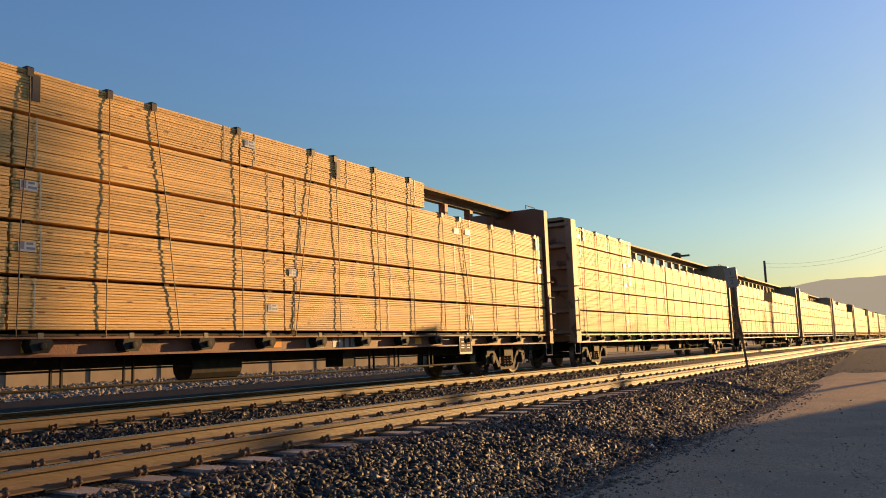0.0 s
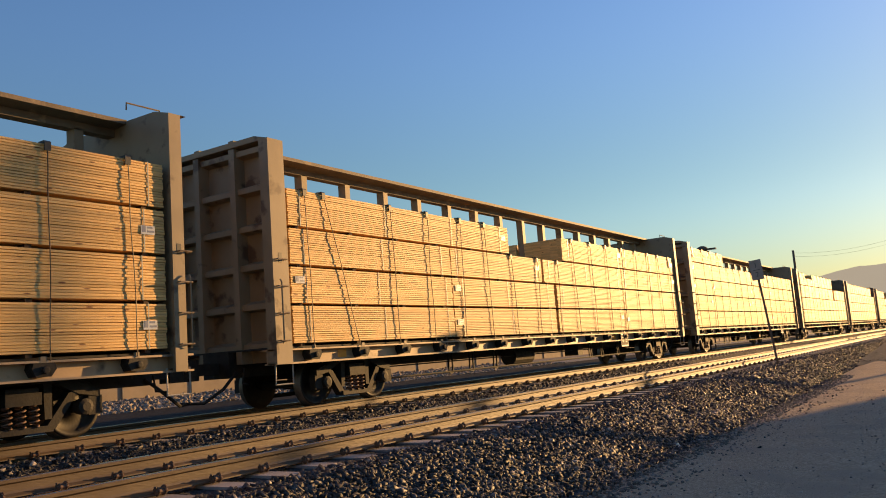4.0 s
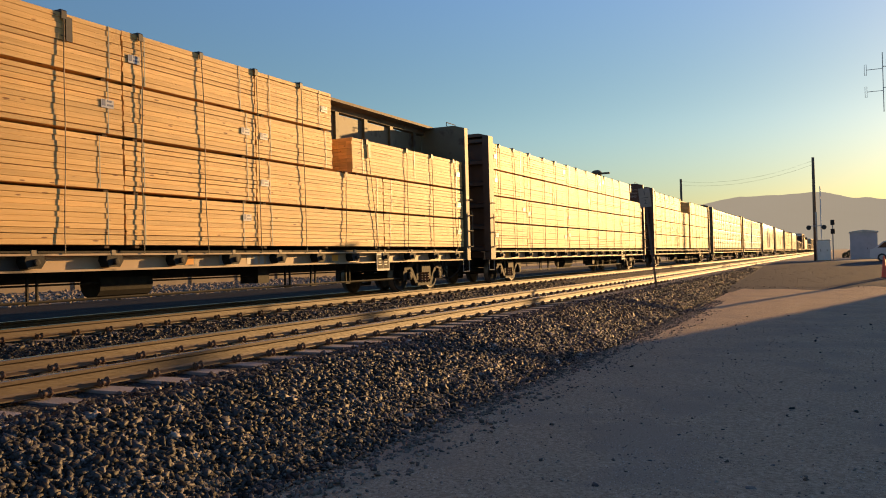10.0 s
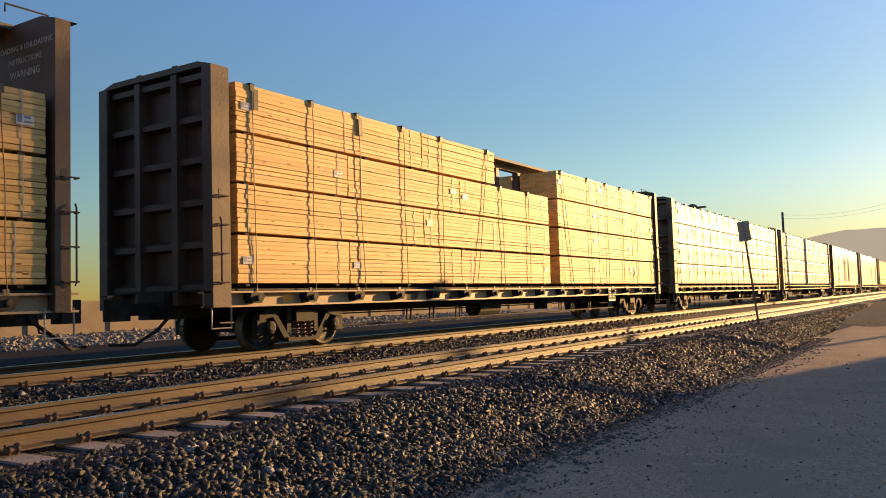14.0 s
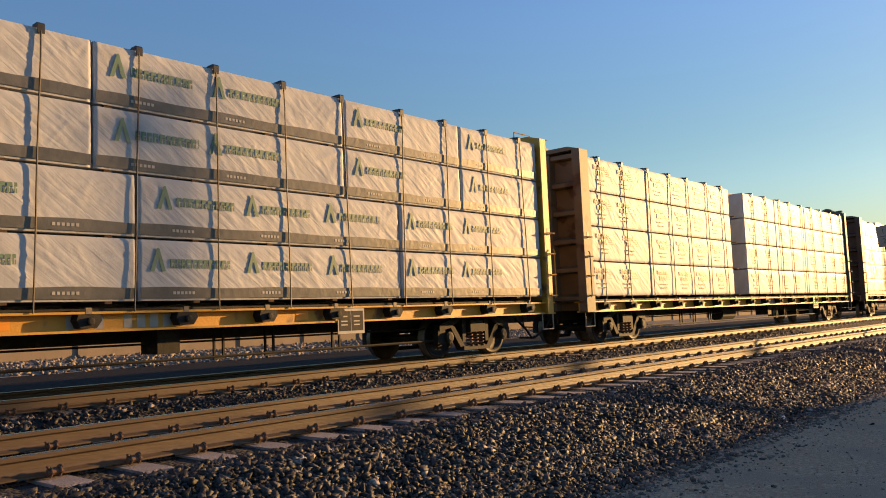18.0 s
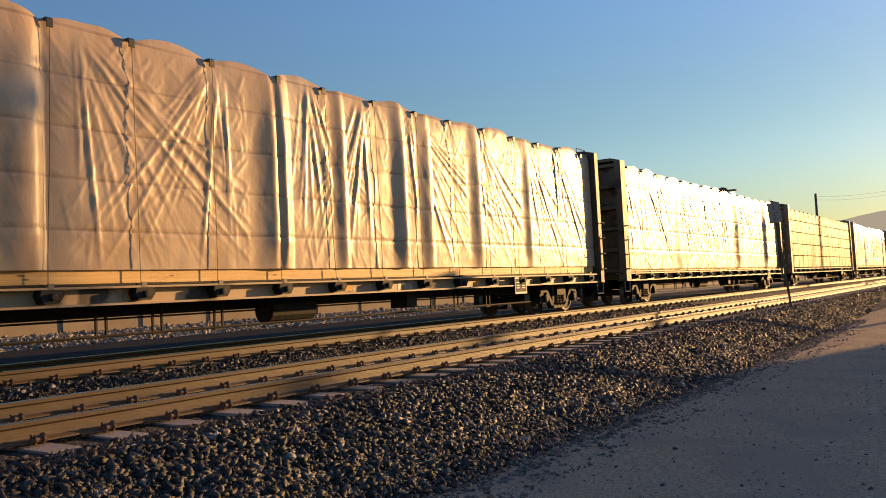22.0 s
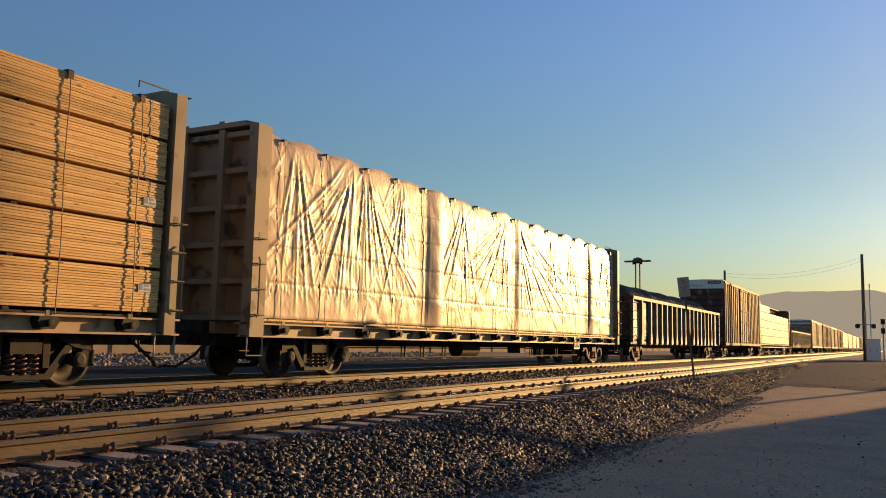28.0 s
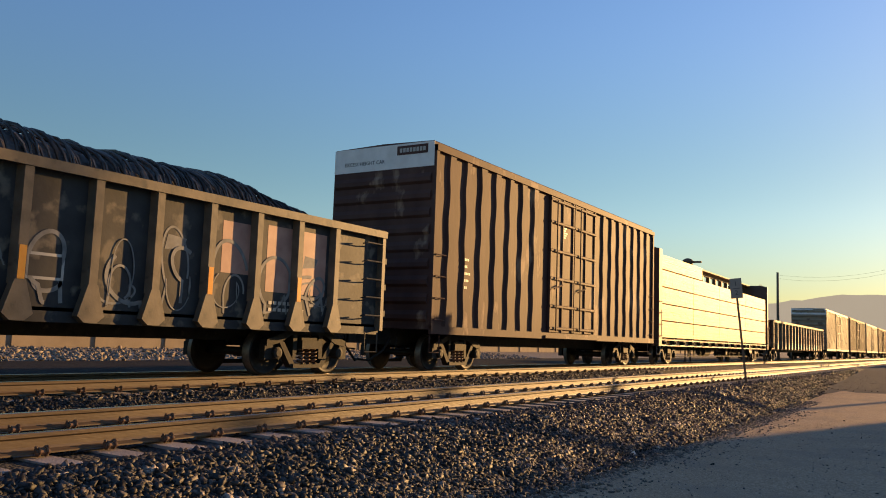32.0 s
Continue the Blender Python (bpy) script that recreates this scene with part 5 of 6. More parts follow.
    if scrap:
        mb = MB()
        rng = random.Random(11)

        def crest(yc):
            e = min(1, (yc - a - 0.1) / 0.5, (b - 0.1 - yc) / 3.5)
            return (0.90 + 0.05 * noise.noise((yc * 0.5, 1, 2)) + 0.05 * abs(math.sin(yc * 0.85 + 0.6))) * max(0.05, e) ** 0.7

        yc = a + 0.15
        while yc < b - 0.12:
            R = crest(yc) + rng.uniform(-0.05, 0.035)
            lean, wob = rng.uniform(-0.10, 0.10), rng.uniform(0, 6)
            pts = [(1.27 * math.cos(t), yc + lean * math.cos(t) + 0.03 * math.sin(3 * t + wob), top - 0.34 + R * math.sin(t) ** 0.75 + 0.015 * math.sin(5 * t + wob)) for t in (0.02 + (math.pi - 0.04) * i / 13 for i in range(14))]
            mb.tube(pts, rng.uniform(0.016, 0.027), 5)
            yc += rng.uniform(0.045, 0.085)
        core = MB().grid(lambda u, v: (1.23 * math.cos(math.pi * v), a + 0.12 + u * (b - a - 0.24), top - 0.37 + (crest(a + 0.12 + u * (b - a - 0.24)) - 0.06) * math.sin(math.pi * v) ** 0.75), 90, 12)
        sc = thing("wire_coil_load", "heap of dark coiled steel wire filling the gondola", "scrap wire", (FAR_C, y0, ZT))
        part("wire_coil", mb, M_scrap, sc)["kind"] = "stuff"
        part("coil_core", core, M_scrap, sc)
        BUNDLES.append((sc, sc.location.copy(), 0.0))
    return car


def boxcar(y0, L, label, paint=M_boxcar, top=5.12, cap=True):
    """A tall ribbed boxcar with a double door in the middle of its side."""
    car = thing("boxcar", label, "rail car", (FAR_C, y0, ZT), "cars of the train")
    CARS.append((car, y0))
    a, b, x = 0.4, L - 0.4, 1.48
    body = MB()
    body.prism([(-x, 0.98), (x, 0.98), (x, top - 0.03), (x - 0.03, top), (0, top + 0.04), (-x + 0.03, top), (-x, top - 0.03)], a, b)
    part("body", body, paint, car)
    d0, d1 = L * 0.5 - 1.75, L * 0.5 + 1.80
    fr = MB()
    fr.box(x, x + 0.08, a, b, 0.88, 1.06)
    fr.box(x, x + 0.09, a, b, top - 0.24, top - 0.10)
    fr.box(x, x + 0.07, a, a + 0.12, 1.0, top - 0.1)
    fr.box(x, x + 0.07, b - 0.12, b, 1.0, top - 0.1)
    fr.box(x, x + 0.13, d0 - 0.3, d1 + 0.3, 0.90, 0.98)
    part("side_frame", fr, paint, car)
    n = int((b - a) / 0.74)
    for k in range(1, n):
        y = a + (b - a) * k / n
        if d0 - 0.25 < y < d1 + 0.25:
            continue
        mb = MB()
        zz = [1.06 + (top - 1.30) * i / 24 for i in range(25)]
        for z in zz:
            w = 0.19 + 0.025 * math.sin(z * 5.2 + 2 * k)
            mb.v += [(x, y - w, z), (x + 0.06, y - w + 0.06, z), (x + 0.06, y + w - 0.06, z), (x, y + w, z)]
        mb.f += [(4 * i + j, 4 * i + j + 1, 4 * i + j + 5, 4 * i + j + 4) for i in range(24) for j in range(3)]
        mb.f += [(0, 1, 2, 3), (96, 97, 98, 99)]
        part("rib", mb, paint, car)
    for y, w in ((d0, 1.74), (d0 + 1.79, 1.74)):
        dr = part("door", MB().box(x + 0.02, x + 0.06, y, y + w, 1.08, top - 0.26), paint, car)
        for z in (1.15, 1.80, 2.62, 3.45, 4.30, top - 0.40):
            part("door_rail", MB().bbox(x + 0.06, x + 0.115, y, y + w, z, z + 0.09, 0.02), paint, dr)
        for yy_ in (y + 0.001, y + w * 0.5, y + w - 0.09):
            part("door_stile", MB().box(x + 0.06, x + 0.10, yy_, yy_ + 0.07, 1.08, top - 0.26), paint, dr)
        lk = MB().tube([(x + 0.15, y + 0.35, 1.12), (x + 0.15, y + 0.35, top - 0.35)], 0.022, 6).tube([(x + 0.14, y + 0.2, 2.35), (x + 0.16, y + 0.75, 2.5)], 0.025, 6)
        part("lock_rod", lk, paint, dr)
    for e, s in ((a, -1), (b, 1)):
        for k in range(9):
            z = 1.15 + k * 0.40
            part("end_corrugation", MB().prism([(e, z), (e + s * 0.06, z + 0.06), (e + s * 0.06, z + 0.16), (e, z + 0.26)], -x + 0.06, x - 0.06, "x"), paint, car)
    if cap:
        part("white_end_panel", MB().box(-x, x, a - 0.012, a - 0.004, top - 0.60, top - 0.01), M_white, car, "white painted upper end panel")
        pl = part("mark_panel", MB().box(0.42, 1.30, a - 0.018, a - 0.0125, top - 0.28, top - 0.06), paint, car)
        wb = MB()
        for k in range(8):
            wb.box(0.50 + k * 0.095, 0.57 + k * 0.095, a - 0.022, a - 0.0185, top - 0.22, top - 0.12)
        part("reporting_mark", wb, M_placard, pl)
        words("lettering", "EXCESS HEIGHT CAR", 0.13, M_black, car, pose(-0.55, a - 0.0145, top - 0.40, 90, 0, 0))
    for e, s in ((a, -1), (b, 1)):
        part("ladder", ladder_mesh(x + 0.02, e + 0.06 if s < 0 else e - 0.5, 1.2, 2.7, 0.42, 4), paint, car)
        part("stirrup", stirrup_mesh(x, e + 0.05 if s < 0 else e - 0.5, 0.42), paint, car)
        part("coupler", ME_coup[s], None, car, "coupler with hanging air hose", at=(0, e, 0))
    part("center_sill", MB().box(-0.35, 0.35, 0.5, L - 0.5, 0.6, 0.98), M_steel, car)
    mk = MB()
    for r_ in range(5):
        for k in range(2 + r_ % 3):
            mk.box(x + 0.062, x + 0.065, 1.82 + k * 0.07, 1.87 + k * 0.07, 2.0 + r_ * 0.17, 2.06 + r_ * 0.17)
            mk.box(x + 0.062, x + 0.065, d0 + 1.0 + k * 0.07, d0 + 1.05 + k * 0.07, 3.95 + r_ * 0.07, 3.99 + r_ * 0.07)
    part("stencilled_marks", mk, M_placard, car)
    add_trucks(car, 2.4, L - 2.4)
    return car


# ---- the train, front to back ----
M = {"tan": M_tan, "olive": M_olive, "brown": M_brown, "dark": M_darkbrown, "yellow": M_yellow}
P = 24.55                                # coupled length of a flat car
S = 23.35                                # length over strikers


def cuts(*ends):
    """Bundles end to end, by the places where they meet."""
    return list(zip(ends, ends[1:]))


H5 = [0.71, 0.70, 0.70, 0.72, 0.63]
H4 = [0.86, 0.86, 0.86, 0.87]
y = Y_C0 - 2 * P
c = flatcar(y, S, M_brown, "oxide-red centre-beam flat car stacked with lumber", M_brown)
r = cuts(0, 5.72, 10.78, 17.25, 22.1)
f = load_car(y, S, [r, r, r, r, cuts(0, 4.6, 9.7, 15.55)], 1, H5)
cables(c, S, f, 17, 1)
y = Y_C0 - P
c = flatcar(y, S, M_tan, "tan centre-beam flat car stacked with lumber")
r = cuts(0.1, 5.1, 10.1) + cuts(10.22, 16.1, 22.1)
f = load_car(y, S, [r, r, r, r, [(0.1, 5.75)]], 2, H5)
cables(c, S, f, 17, 2)
y = Y_C0
c = flatcar(y, S, M_tan, "tan centre-beam flat car with a low stepped lumber load", panel_at=7.2)
r = cuts(0.1, 5.4, 10.8) + cuts(10.95, 16.2, 22.1)
f = load_car(y, S, [r, r, cuts(0.1, 5.4, 10.1) + cuts(10.2, 16.2, 22.1), [(0.1, 8.3)] + cuts(11.55, 16.4, 22.1)], 3, H5)
cables(c, S, f, 17, 3)
y = Y_C0 + 24.40
c = flatcar(y, S, M_tan, "tan centre-beam flat car stacked with lumber")
r = cuts(0.1, 3.1, 10.3, 14.95, 18.5, 22.1)
f = load_car(y, S, [r, r, cuts(0.1, 3.1, 8.35, 10.9, 14.95, 22.1), cuts(0.1, 8.35) + cuts(8.35, 10.85) + cuts(10.95, 16.7, 22.1), [(0.1, 5.4)]], 4, H5)
cables(c, S, f, 17, 4)
y = Y_C0 + 48.75
c = flatcar(y, S, M_olive, "olive-brown centre-beam flat car stacked with lumber", solid=True)
r = cuts(0, 3.0, 6.05, 9.2, 12.45, 17.3, 22.1)
f = load_car(y, S, [r, r, cuts(0, 3.0, 6.05, 9.2, 12.45, 15.1) + [(15.9, 22.0)], [(0, 2.95), (2.97, 5.85, 0.52), (5.9, 9.2), (9.2, 12.45), (12.45, 15.1)]], 5, H4, kind=1, z=1.14)
cables(c, S, f, 15, 5)
y = Y_C0 + 73.05
c = flatcar(y, S, M_darkbrown, "dark brown centre-beam flat car stacked with lumber", notice=True)
f = load_car(y, S, [cuts(0.1, 3.2, 8.0, 12.5, 17.4, 22.1), cuts(0.1, 3.2, 8.0, 13.4, 17.4, 22.1), cuts(0.1, 3.0, 6.15, 11.5, 17.4, 22.1), cuts(0.1, 3.0, 8.0, 13.5, 19.15)], 6, H4, kind=1, z=1.12)
cables(c, S, f, 15, 6)
y = Y_C0 + 98.2
c = flatcar(y, S, M_darkbrown, "dark brown centre-beam flat car with a gap in its lumber")
q = cuts(13.05, 16.25, 19.5, 22.3)
f = load_car(y, S, [cuts(0.2, 3.15, 7.4, 12.4) + q, cuts(0.2, 5.8, 12.4) + q, cuts(0.2, 3.15, 7.4, 12.4) + q, cuts(0.2, 5.8, 9.2) + cuts(13.05, 16.2, 22.3)], 7, H4, kind=1, z=1.14)
cables(c, S, f, 15, 7)
y = Y_C0 + 122.9
c = flatcar(y, S, M_olive, "olive flat car with yellow sill and white wrapped bundles", M_yellow, rear=M_yellow, panel_at=6.8)
r, q = cuts(0.1, 2.7, 7.75, 12.4, 17.5, 22.2), cuts(0.1, 2.65, 5.85, 8.85, 11.8, 16.2, 19.3, 22.2)
wrapped_car(y, S, [r, r, q, q], "green", 8, 0.865)
cables(c, S, lambda yy_: 4.645, 17, 8, x=1.388, sway=0.004, thick=0.012)
y = Y_C0 + 147.05
c = flatcar(y, S, M_olive, "olive flat car with yellow sill and white printed bundles", M_yellow)
r = cuts(0, 3.1, 8.95) + cuts(10.15, 13.2, 16.6, 22.2)
wrapped_car(y, S, [r] * 4, "ink", 9, 0.865)
cables(c, S, lambda yy_: 4.645 if not 9.4 < yy_ < 10.9 else 0, 17, 9, x=1.388, sway=0.004, thick=0.012)
y = Y_C0 + 172.05
c = flatcar(y, S, M_darkbrown, "dark brown flat car under a plastic sheet")
f = tarp(y, S, 21, 3.50, [(2.2, 1.6, 2.2, 12), (5.95, 0.2, 4.2, 18), (8.4, 3.0, 0.5, 14), (10.4, 0.6, 1.4, 10), (12.0, 2.0, 0.3, 12), (13.5, 0.1, 4.6, 18), (16.3, 0.1, 3.8, 14), (18.6, 0.1, 3.6, 14), (20.4, 0.1, 3.0, 12)],
         [(4.35, 5.45, 0.16), (8.95, 9.95, 0.17), (11.0, 11.45, 0.08), (12.75, 13.35, 0.14), (13.7, 14.3, 0.09), (15.7, 16.35, 0.10), (18.3, 18.85, 0.08)], bend=(0.8, 1.25), hem=False, low=0.15)
cables(c, S, f, 16, 10, x=1.288, sway=0.006, thick=0.006)
y = Y_C0 + 196.55
c = flatcar(y, S, M_olive, "olive flat car under a plastic sheet", panel_at=4.0)
f = tarp(y, S, 35, 3.46, [(0.7, 0.0, 2.6, 12), (2.3, 0.0, 4.0, 20), (3.9, 0.0, 4.8, 24), (5.2, 0.0, 5.2, 26), (6.6, 0.0, 4.8, 24), (8.1, 0.0, 4.2, 20), (9.5, 0.0, 3.2, 18), (11.0, 0.2, 2.6, 14), (12.2, 0.4, 2.0, 12), (15.2, 0.0, 5.2, 18), (16.8, 0.0, 4.4, 14), (18.0, 0.0, 2.4, 8), (20.6, 0.2, 2.6, 16)],
         [(5.45, 6.45, 0.08), (13.75, 14.75, 0.16), (19.2, 20.1, 0.17)], bend=(0.5, 0.8), low=0.02)
cables(c, S, f, 16, 11, x=1.288, sway=0.006, thick=0.006)
y = Y_C0 + 221.4
c = flatcar(y, S, M_tan, "tan centre-beam flat car stacked with lumber")
f = load_car(y, S, [cuts(0.1, 6.0, 12.5, 17.0, 22.1)] * 5, 12, [0.71, 0.70, 0.70, 0.70, 0.62])
cables(c, S, f, 17, 12)
y = Y_C0 + 245.85
c = flatcar(y, S, M_tan, "tan flat car under a plastic sheet")
f = tarp(y, S, 52, 3.48, [(1.6, 0.8, 1.0, 10), (3.5, 3.2, 0.4, 24), (4.1, 0.3, 3.0, 18), (5.6, 1.6, 0.8, 10), (8.9, 1.6, 1.2, 12), (11.7, 4.4, 0.3, 28), (12.6, 0.2, 6.4, 34), (15.4, 0.6, 3.4, 14), (17.3, 0.6, 1.6, 12), (21.4, 1.4, 2.0, 18)],
         [(6.4, 7.75, 0.17), (12.3, 12.85, 0.07), (18.75, 20.1, 0.17)], bend=(0.95, 1.4), low=0.02)
cables(c, S, f, 16, 13, x=1.288, sway=0.006, thick=0.006)
gondola(319.12, 21.2, "black ribbed gondola heaped with wire, sprayed with graffiti", top=2.98)
boxcar(341.3, 16.9, "tall weathered brown ribbed boxcar with a white end panel", top=5.36)
y = 358.55
c = flatcar(y, S, M_darkbrown, "dark centre-beam flat car stacked with lumber")
f = load_car(y, S, [cuts(0.1, 5.0, 10, 16, 22.1)] * 4 + [[(0.1, 6.6)]], 14, H5, detail=False)
gondola(383.0, 24.4, "weathered brown ribbed gondola car", M_boxcar, 2.75, False, False, 16)
y = 408.4
for k in range(4):
    boxcar(y, 18.5, "weathered ribbed boxcar far down the train", M_boxcar if k % 2 else M_tan, 4.75, cap=(k == 0))
    y += 19.7
for k in range(4):
    c = flatcar(y, S, M_tan, "tan flat car with lumber far down the train")
    load_car(y, S, [cuts(0, 7, 14, 22.1)] * 4, 30 + k, H4, detail=False)
    y += P
for k in range(4):
    boxcar(y, 18.5, "weathered ribbed boxcar far down the train", M_boxcar, 4.75, cap=False)
    y += 19.7


# ---- signs, poles and the crossing ----
def pole(name, x, y, z0, top, r, label, lean=0.0):
    z0 = ground_z(x, y) if y < 60 and x > -9 else z0 + (rise(y) if x > -9 else 0)
    ob = thing(name, label, "utility pole", (x, y, z0))
    part("shaft", MB().tube([(0, 0, -0.3), (lean * 0.5, 0, (top - z0) * 0.5), (lean, 0, top - z0)], [r, r * 0.88, r * 0.72], 12), M_wood, ob, smooth=True)
    return ob


def antenna_pole(x, y, top):
    ob = pole("utility_pole", x, y, GROUND, top, 0.17, "weathered wooden pole carrying a whip and dipole antenna")
    h = top - ob.location.z
    mast = part("antenna_mast", MB().tube([(-0.28, -0.1, h - 2.6), (-0.28, -0.1, h + 0.35)], 0.022, 6).tube([(-0.28, -0.1, h - 0.35), (0, 0, h - 0.35)], 0.02, 5).tube([(-0.28, -0.1, h - 1.4), (0, 0, h - 1.4)], 0.02, 5), M_galv, ob)
    for z in (h - 0.45, h - 1.55):
        part("dipole", MB().tube([(-0.28, -0.1, z), (-1.0, -0.1, z)], 0.016, 5).tube([(-1.0, -0.1, z - 0.27), (-1.0, -0.1, z + 0.27), (-1.09, -0.1, z + 0.27), (-1.09, -0.1, z - 0.27), (-1.0, -0.1, z - 0.27)], 0.011, 5), M_galv, mast)
    part("conduit", MB().tube([(0.30, -0.05, 0.2), (0.30, -0.05, h - 0.5), (0.1, 0, h - 0.3)], 0.018, 5), M_galv, ob)
    part("whip", MB().tube([(0.05, 0, h), (0.05, 0, h + 0.9)], 0.008, 4), M_galv, ob)
    part("cutout_box", MB().bbox(0.12, 0.26, -0.1, 0.1, h - 1.0, h - 0.5, 0.02), M_galv, ob)
    return ob


def milepost(x, y, z0, hgt, lean):
    ob = thing("milepost_sign", "leaning white milepost sign on a thin steel post", "sign", (x, y, z0))
    part("post", MB().box(-0.035, 0.035, -0.02, 0.02, -0.3, hgt), M_wood, ob)
    pn = part("panel", MB().bbox(-0.19, 0.19, -0.035, -0.022, hgt - 0.62, hgt + 0.05, 0.004), M_sign, ob, "white panel with black numerals")
    pn2 = words("numeral", "1", 0.22, M_ink, pn, pose(0, -0.039, hgt - 0.14, 90, 0, 0))
    words("numeral", "2", 0.22, M_ink, pn, pose(0, -0.039, hgt - 0.44, 90, 0, 0))
    part("fraction_bar", MB().box(-0.11, 0.11, -0.039, -0.036, hgt - 0.30, hgt - 0.28), M_ink, pn)
    ob.rotation_euler = (0, lean, radians(12))
    return ob


def crossing_signal(x, y):
    ob = thing("crossing_signal", "level-crossing mast with flashing lights and raised gate arm", "signal", (x, y, GROUND + rise(y)))
    part("mast", MB().tube([(0, 0, 0), (0, 0, 4.6)], 0.07, 8), M_galv, ob)
    part("lamp_bar", MB().tube([(-0.75, -0.1, 3.3), (0.75, -0.1, 3.3)], 0.04, 6), M_galv, ob)
    for s in (-0.65, 0.65):
        lm = part("lamp", MB().lathe([(-0.30, 0.22), (-0.27, 0.22), (-0.26, 0.13), (-0.05, 0.12)], (s, 0, 3.15), "y", 16), M_black, ob, "black round signal lamp with backing disc")
        part("hood", MB().tube([(s - 0.14, -0.3, 3.2), (s, -0.34, 3.34), (s + 0.14, -0.3, 3.2)], 0.03, 5), M_black, lm)
    part("gate_arm", MB().box(0.35, 0.45, 0, 0.06, 1.2, 7.0), M_white, ob, "raised white gate arm")
    part("mechanism_box", MB().bbox(0.1, 0.6, -0.3, 0.3, 0.6, 1.5, 0.04), M_galv, ob)
    return ob


def bungalow(x, y, w, d, h, label, mat_, name="equipment_shed"):
    ob = thing(name, label, "shed", (x, y, GROUND + rise(y)))
    part("wall", MB().box(-w / 2, w / 2, -d / 2, d / 2, 0, h), mat_, ob)
    part("roof", MB().prism([(-w / 2 - 0.1, h), (w / 2 + 0.1, h), (w / 2 + 0.1, h + 0.12), (0, h + 0.3), (-w / 2 - 0.1, h + 0.12)], -d / 2 - 0.1, d / 2 + 0.1), M_galv, ob)
    dr = part("door", MB().box(-0.45, 0.45, -d / 2 - 0.03, -d / 2 - 0.004, 0.1, 2.1), mat_, ob)
    part("handle", MB().box(0.3, 0.36, -d / 2 - 0.06, -d / 2 - 0.03, 1.0, 1.15), M_steel, dr)
    return ob


def suv(x, y, rz, mat_, label):
    ob = thing("parked_suv", label, "car", (x, y, GROUND + rise(y)))
    ob.rotation_euler[2] = rz
    body = [(-2.3, 0.35), (-2.35, 0.75), (-2.2, 0.98), (-1.2, 1.08), (-0.65, 1.62), (1.3, 1.68), (2.0, 1.12), (2.32, 1.02), (2.36, 0.4), (2.2, 0.3), (-2.1, 0.3)]
    part("body", MB().prism(body, -0.9, 0.9, "x"), mat_, ob)
    part("window", MB().prism([(-1.02, 1.12), (-0.6, 1.55), (0.35, 1.58), (0.35, 1.12)], -0.906, 0.906, "x"), M_glass, ob)
    part("window", MB().prism([(0.45, 1.12), (0.45, 1.58), (1.25, 1.60), (1.75, 1.15)], -0.906, 0.906, "x"), M_glass, ob)
    part("windscreen", MB().prism([(-1.16, 1.10), (-0.68, 1.60), (-0.70, 1.615), (-1.19, 1.11)], -0.75, 0.75, "x"), M_glass, ob)
    for yy_ in (-1.45, 1.45):
        for s in (1, -1):
            w = part("wheel", MB().lathe([(s * 0.70, 0.34), (s * 0.91, 0.34), (s * 0.92, 0.30), (s * 0.92, 0.2)], (0, yy_, 0.34), "x", 20), M_black, ob, "black tyre")
            part("rim", MB().lathe([(s * 0.90, 0.21), (s * 0.925, 0.2), (s * 0.93, 0.05)], (0, yy_, 0.34), "x", 16), M_galv, w)
    for s in (1, -1):
        part("headlight", MB().box(min(s * 0.55, s * 0.86), max(s * 0.55, s * 0.86), -2.36, -2.25, 0.75, 0.92), M_placard, ob)
    return ob


def cone(x, y):
    ob = thing("traffic_cone", "orange traffic cone standing beside the pole", "traffic cone", (x, y, GROUND + rise(y)))
    part("cone", MB().lathe([(0.03, 0.16), (0.06, 0.14), (1.10, 0.04), (1.11, 0.02)], axis="z", n=20), M_cone, ob, smooth=True)
    part("base", MB().bbox(-0.22, 0.22, -0.22, 0.22, 0, 0.04, 0.01), M_black, ob)
    return ob


def floodlight_mast(x, y, top):
    ob = thing("floodlight_mast", "grey steel mast with a cluster of floodlights beyond the train", "floodlight", (x, y, GROUND))
    h = top - GROUND
    for dx in (-0.18, 0.18):
        part("leg", MB().tube([(dx, 0, -0.2), (dx * 0.8, 0, h)], 0.05, 6), M_steel, ob)
    part("lamp_housing", MB().lathe([(0.0, 0.16), (0.08, 0.36), (0.20, 0.40), (0.34, 0.30), (0.42, 0.10)], (0, 0, h - 0.05), "z", 14), M_wood, ob)
    for s_ in (1, -1):
        part("arm", MB().bbox(min(s_ * 0.35, s_ * 0.95), max(s_ * 0.35, s_ * 0.95), -0.12, 0.12, h + 0.04, h + 0.16, 0.02), M_wood, ob)
        part("floodlight", MB().prism([(s_ * 0.25 - 0.12, h - 0.12), (s_ * 0.25 + 0.12, h - 0.12), (s_ * 0.25 + 0.08, h + 0.03), (s_ * 0.25 - 0.08, h + 0.03)], -0.14, 0.10), M_steel, ob)
    return ob


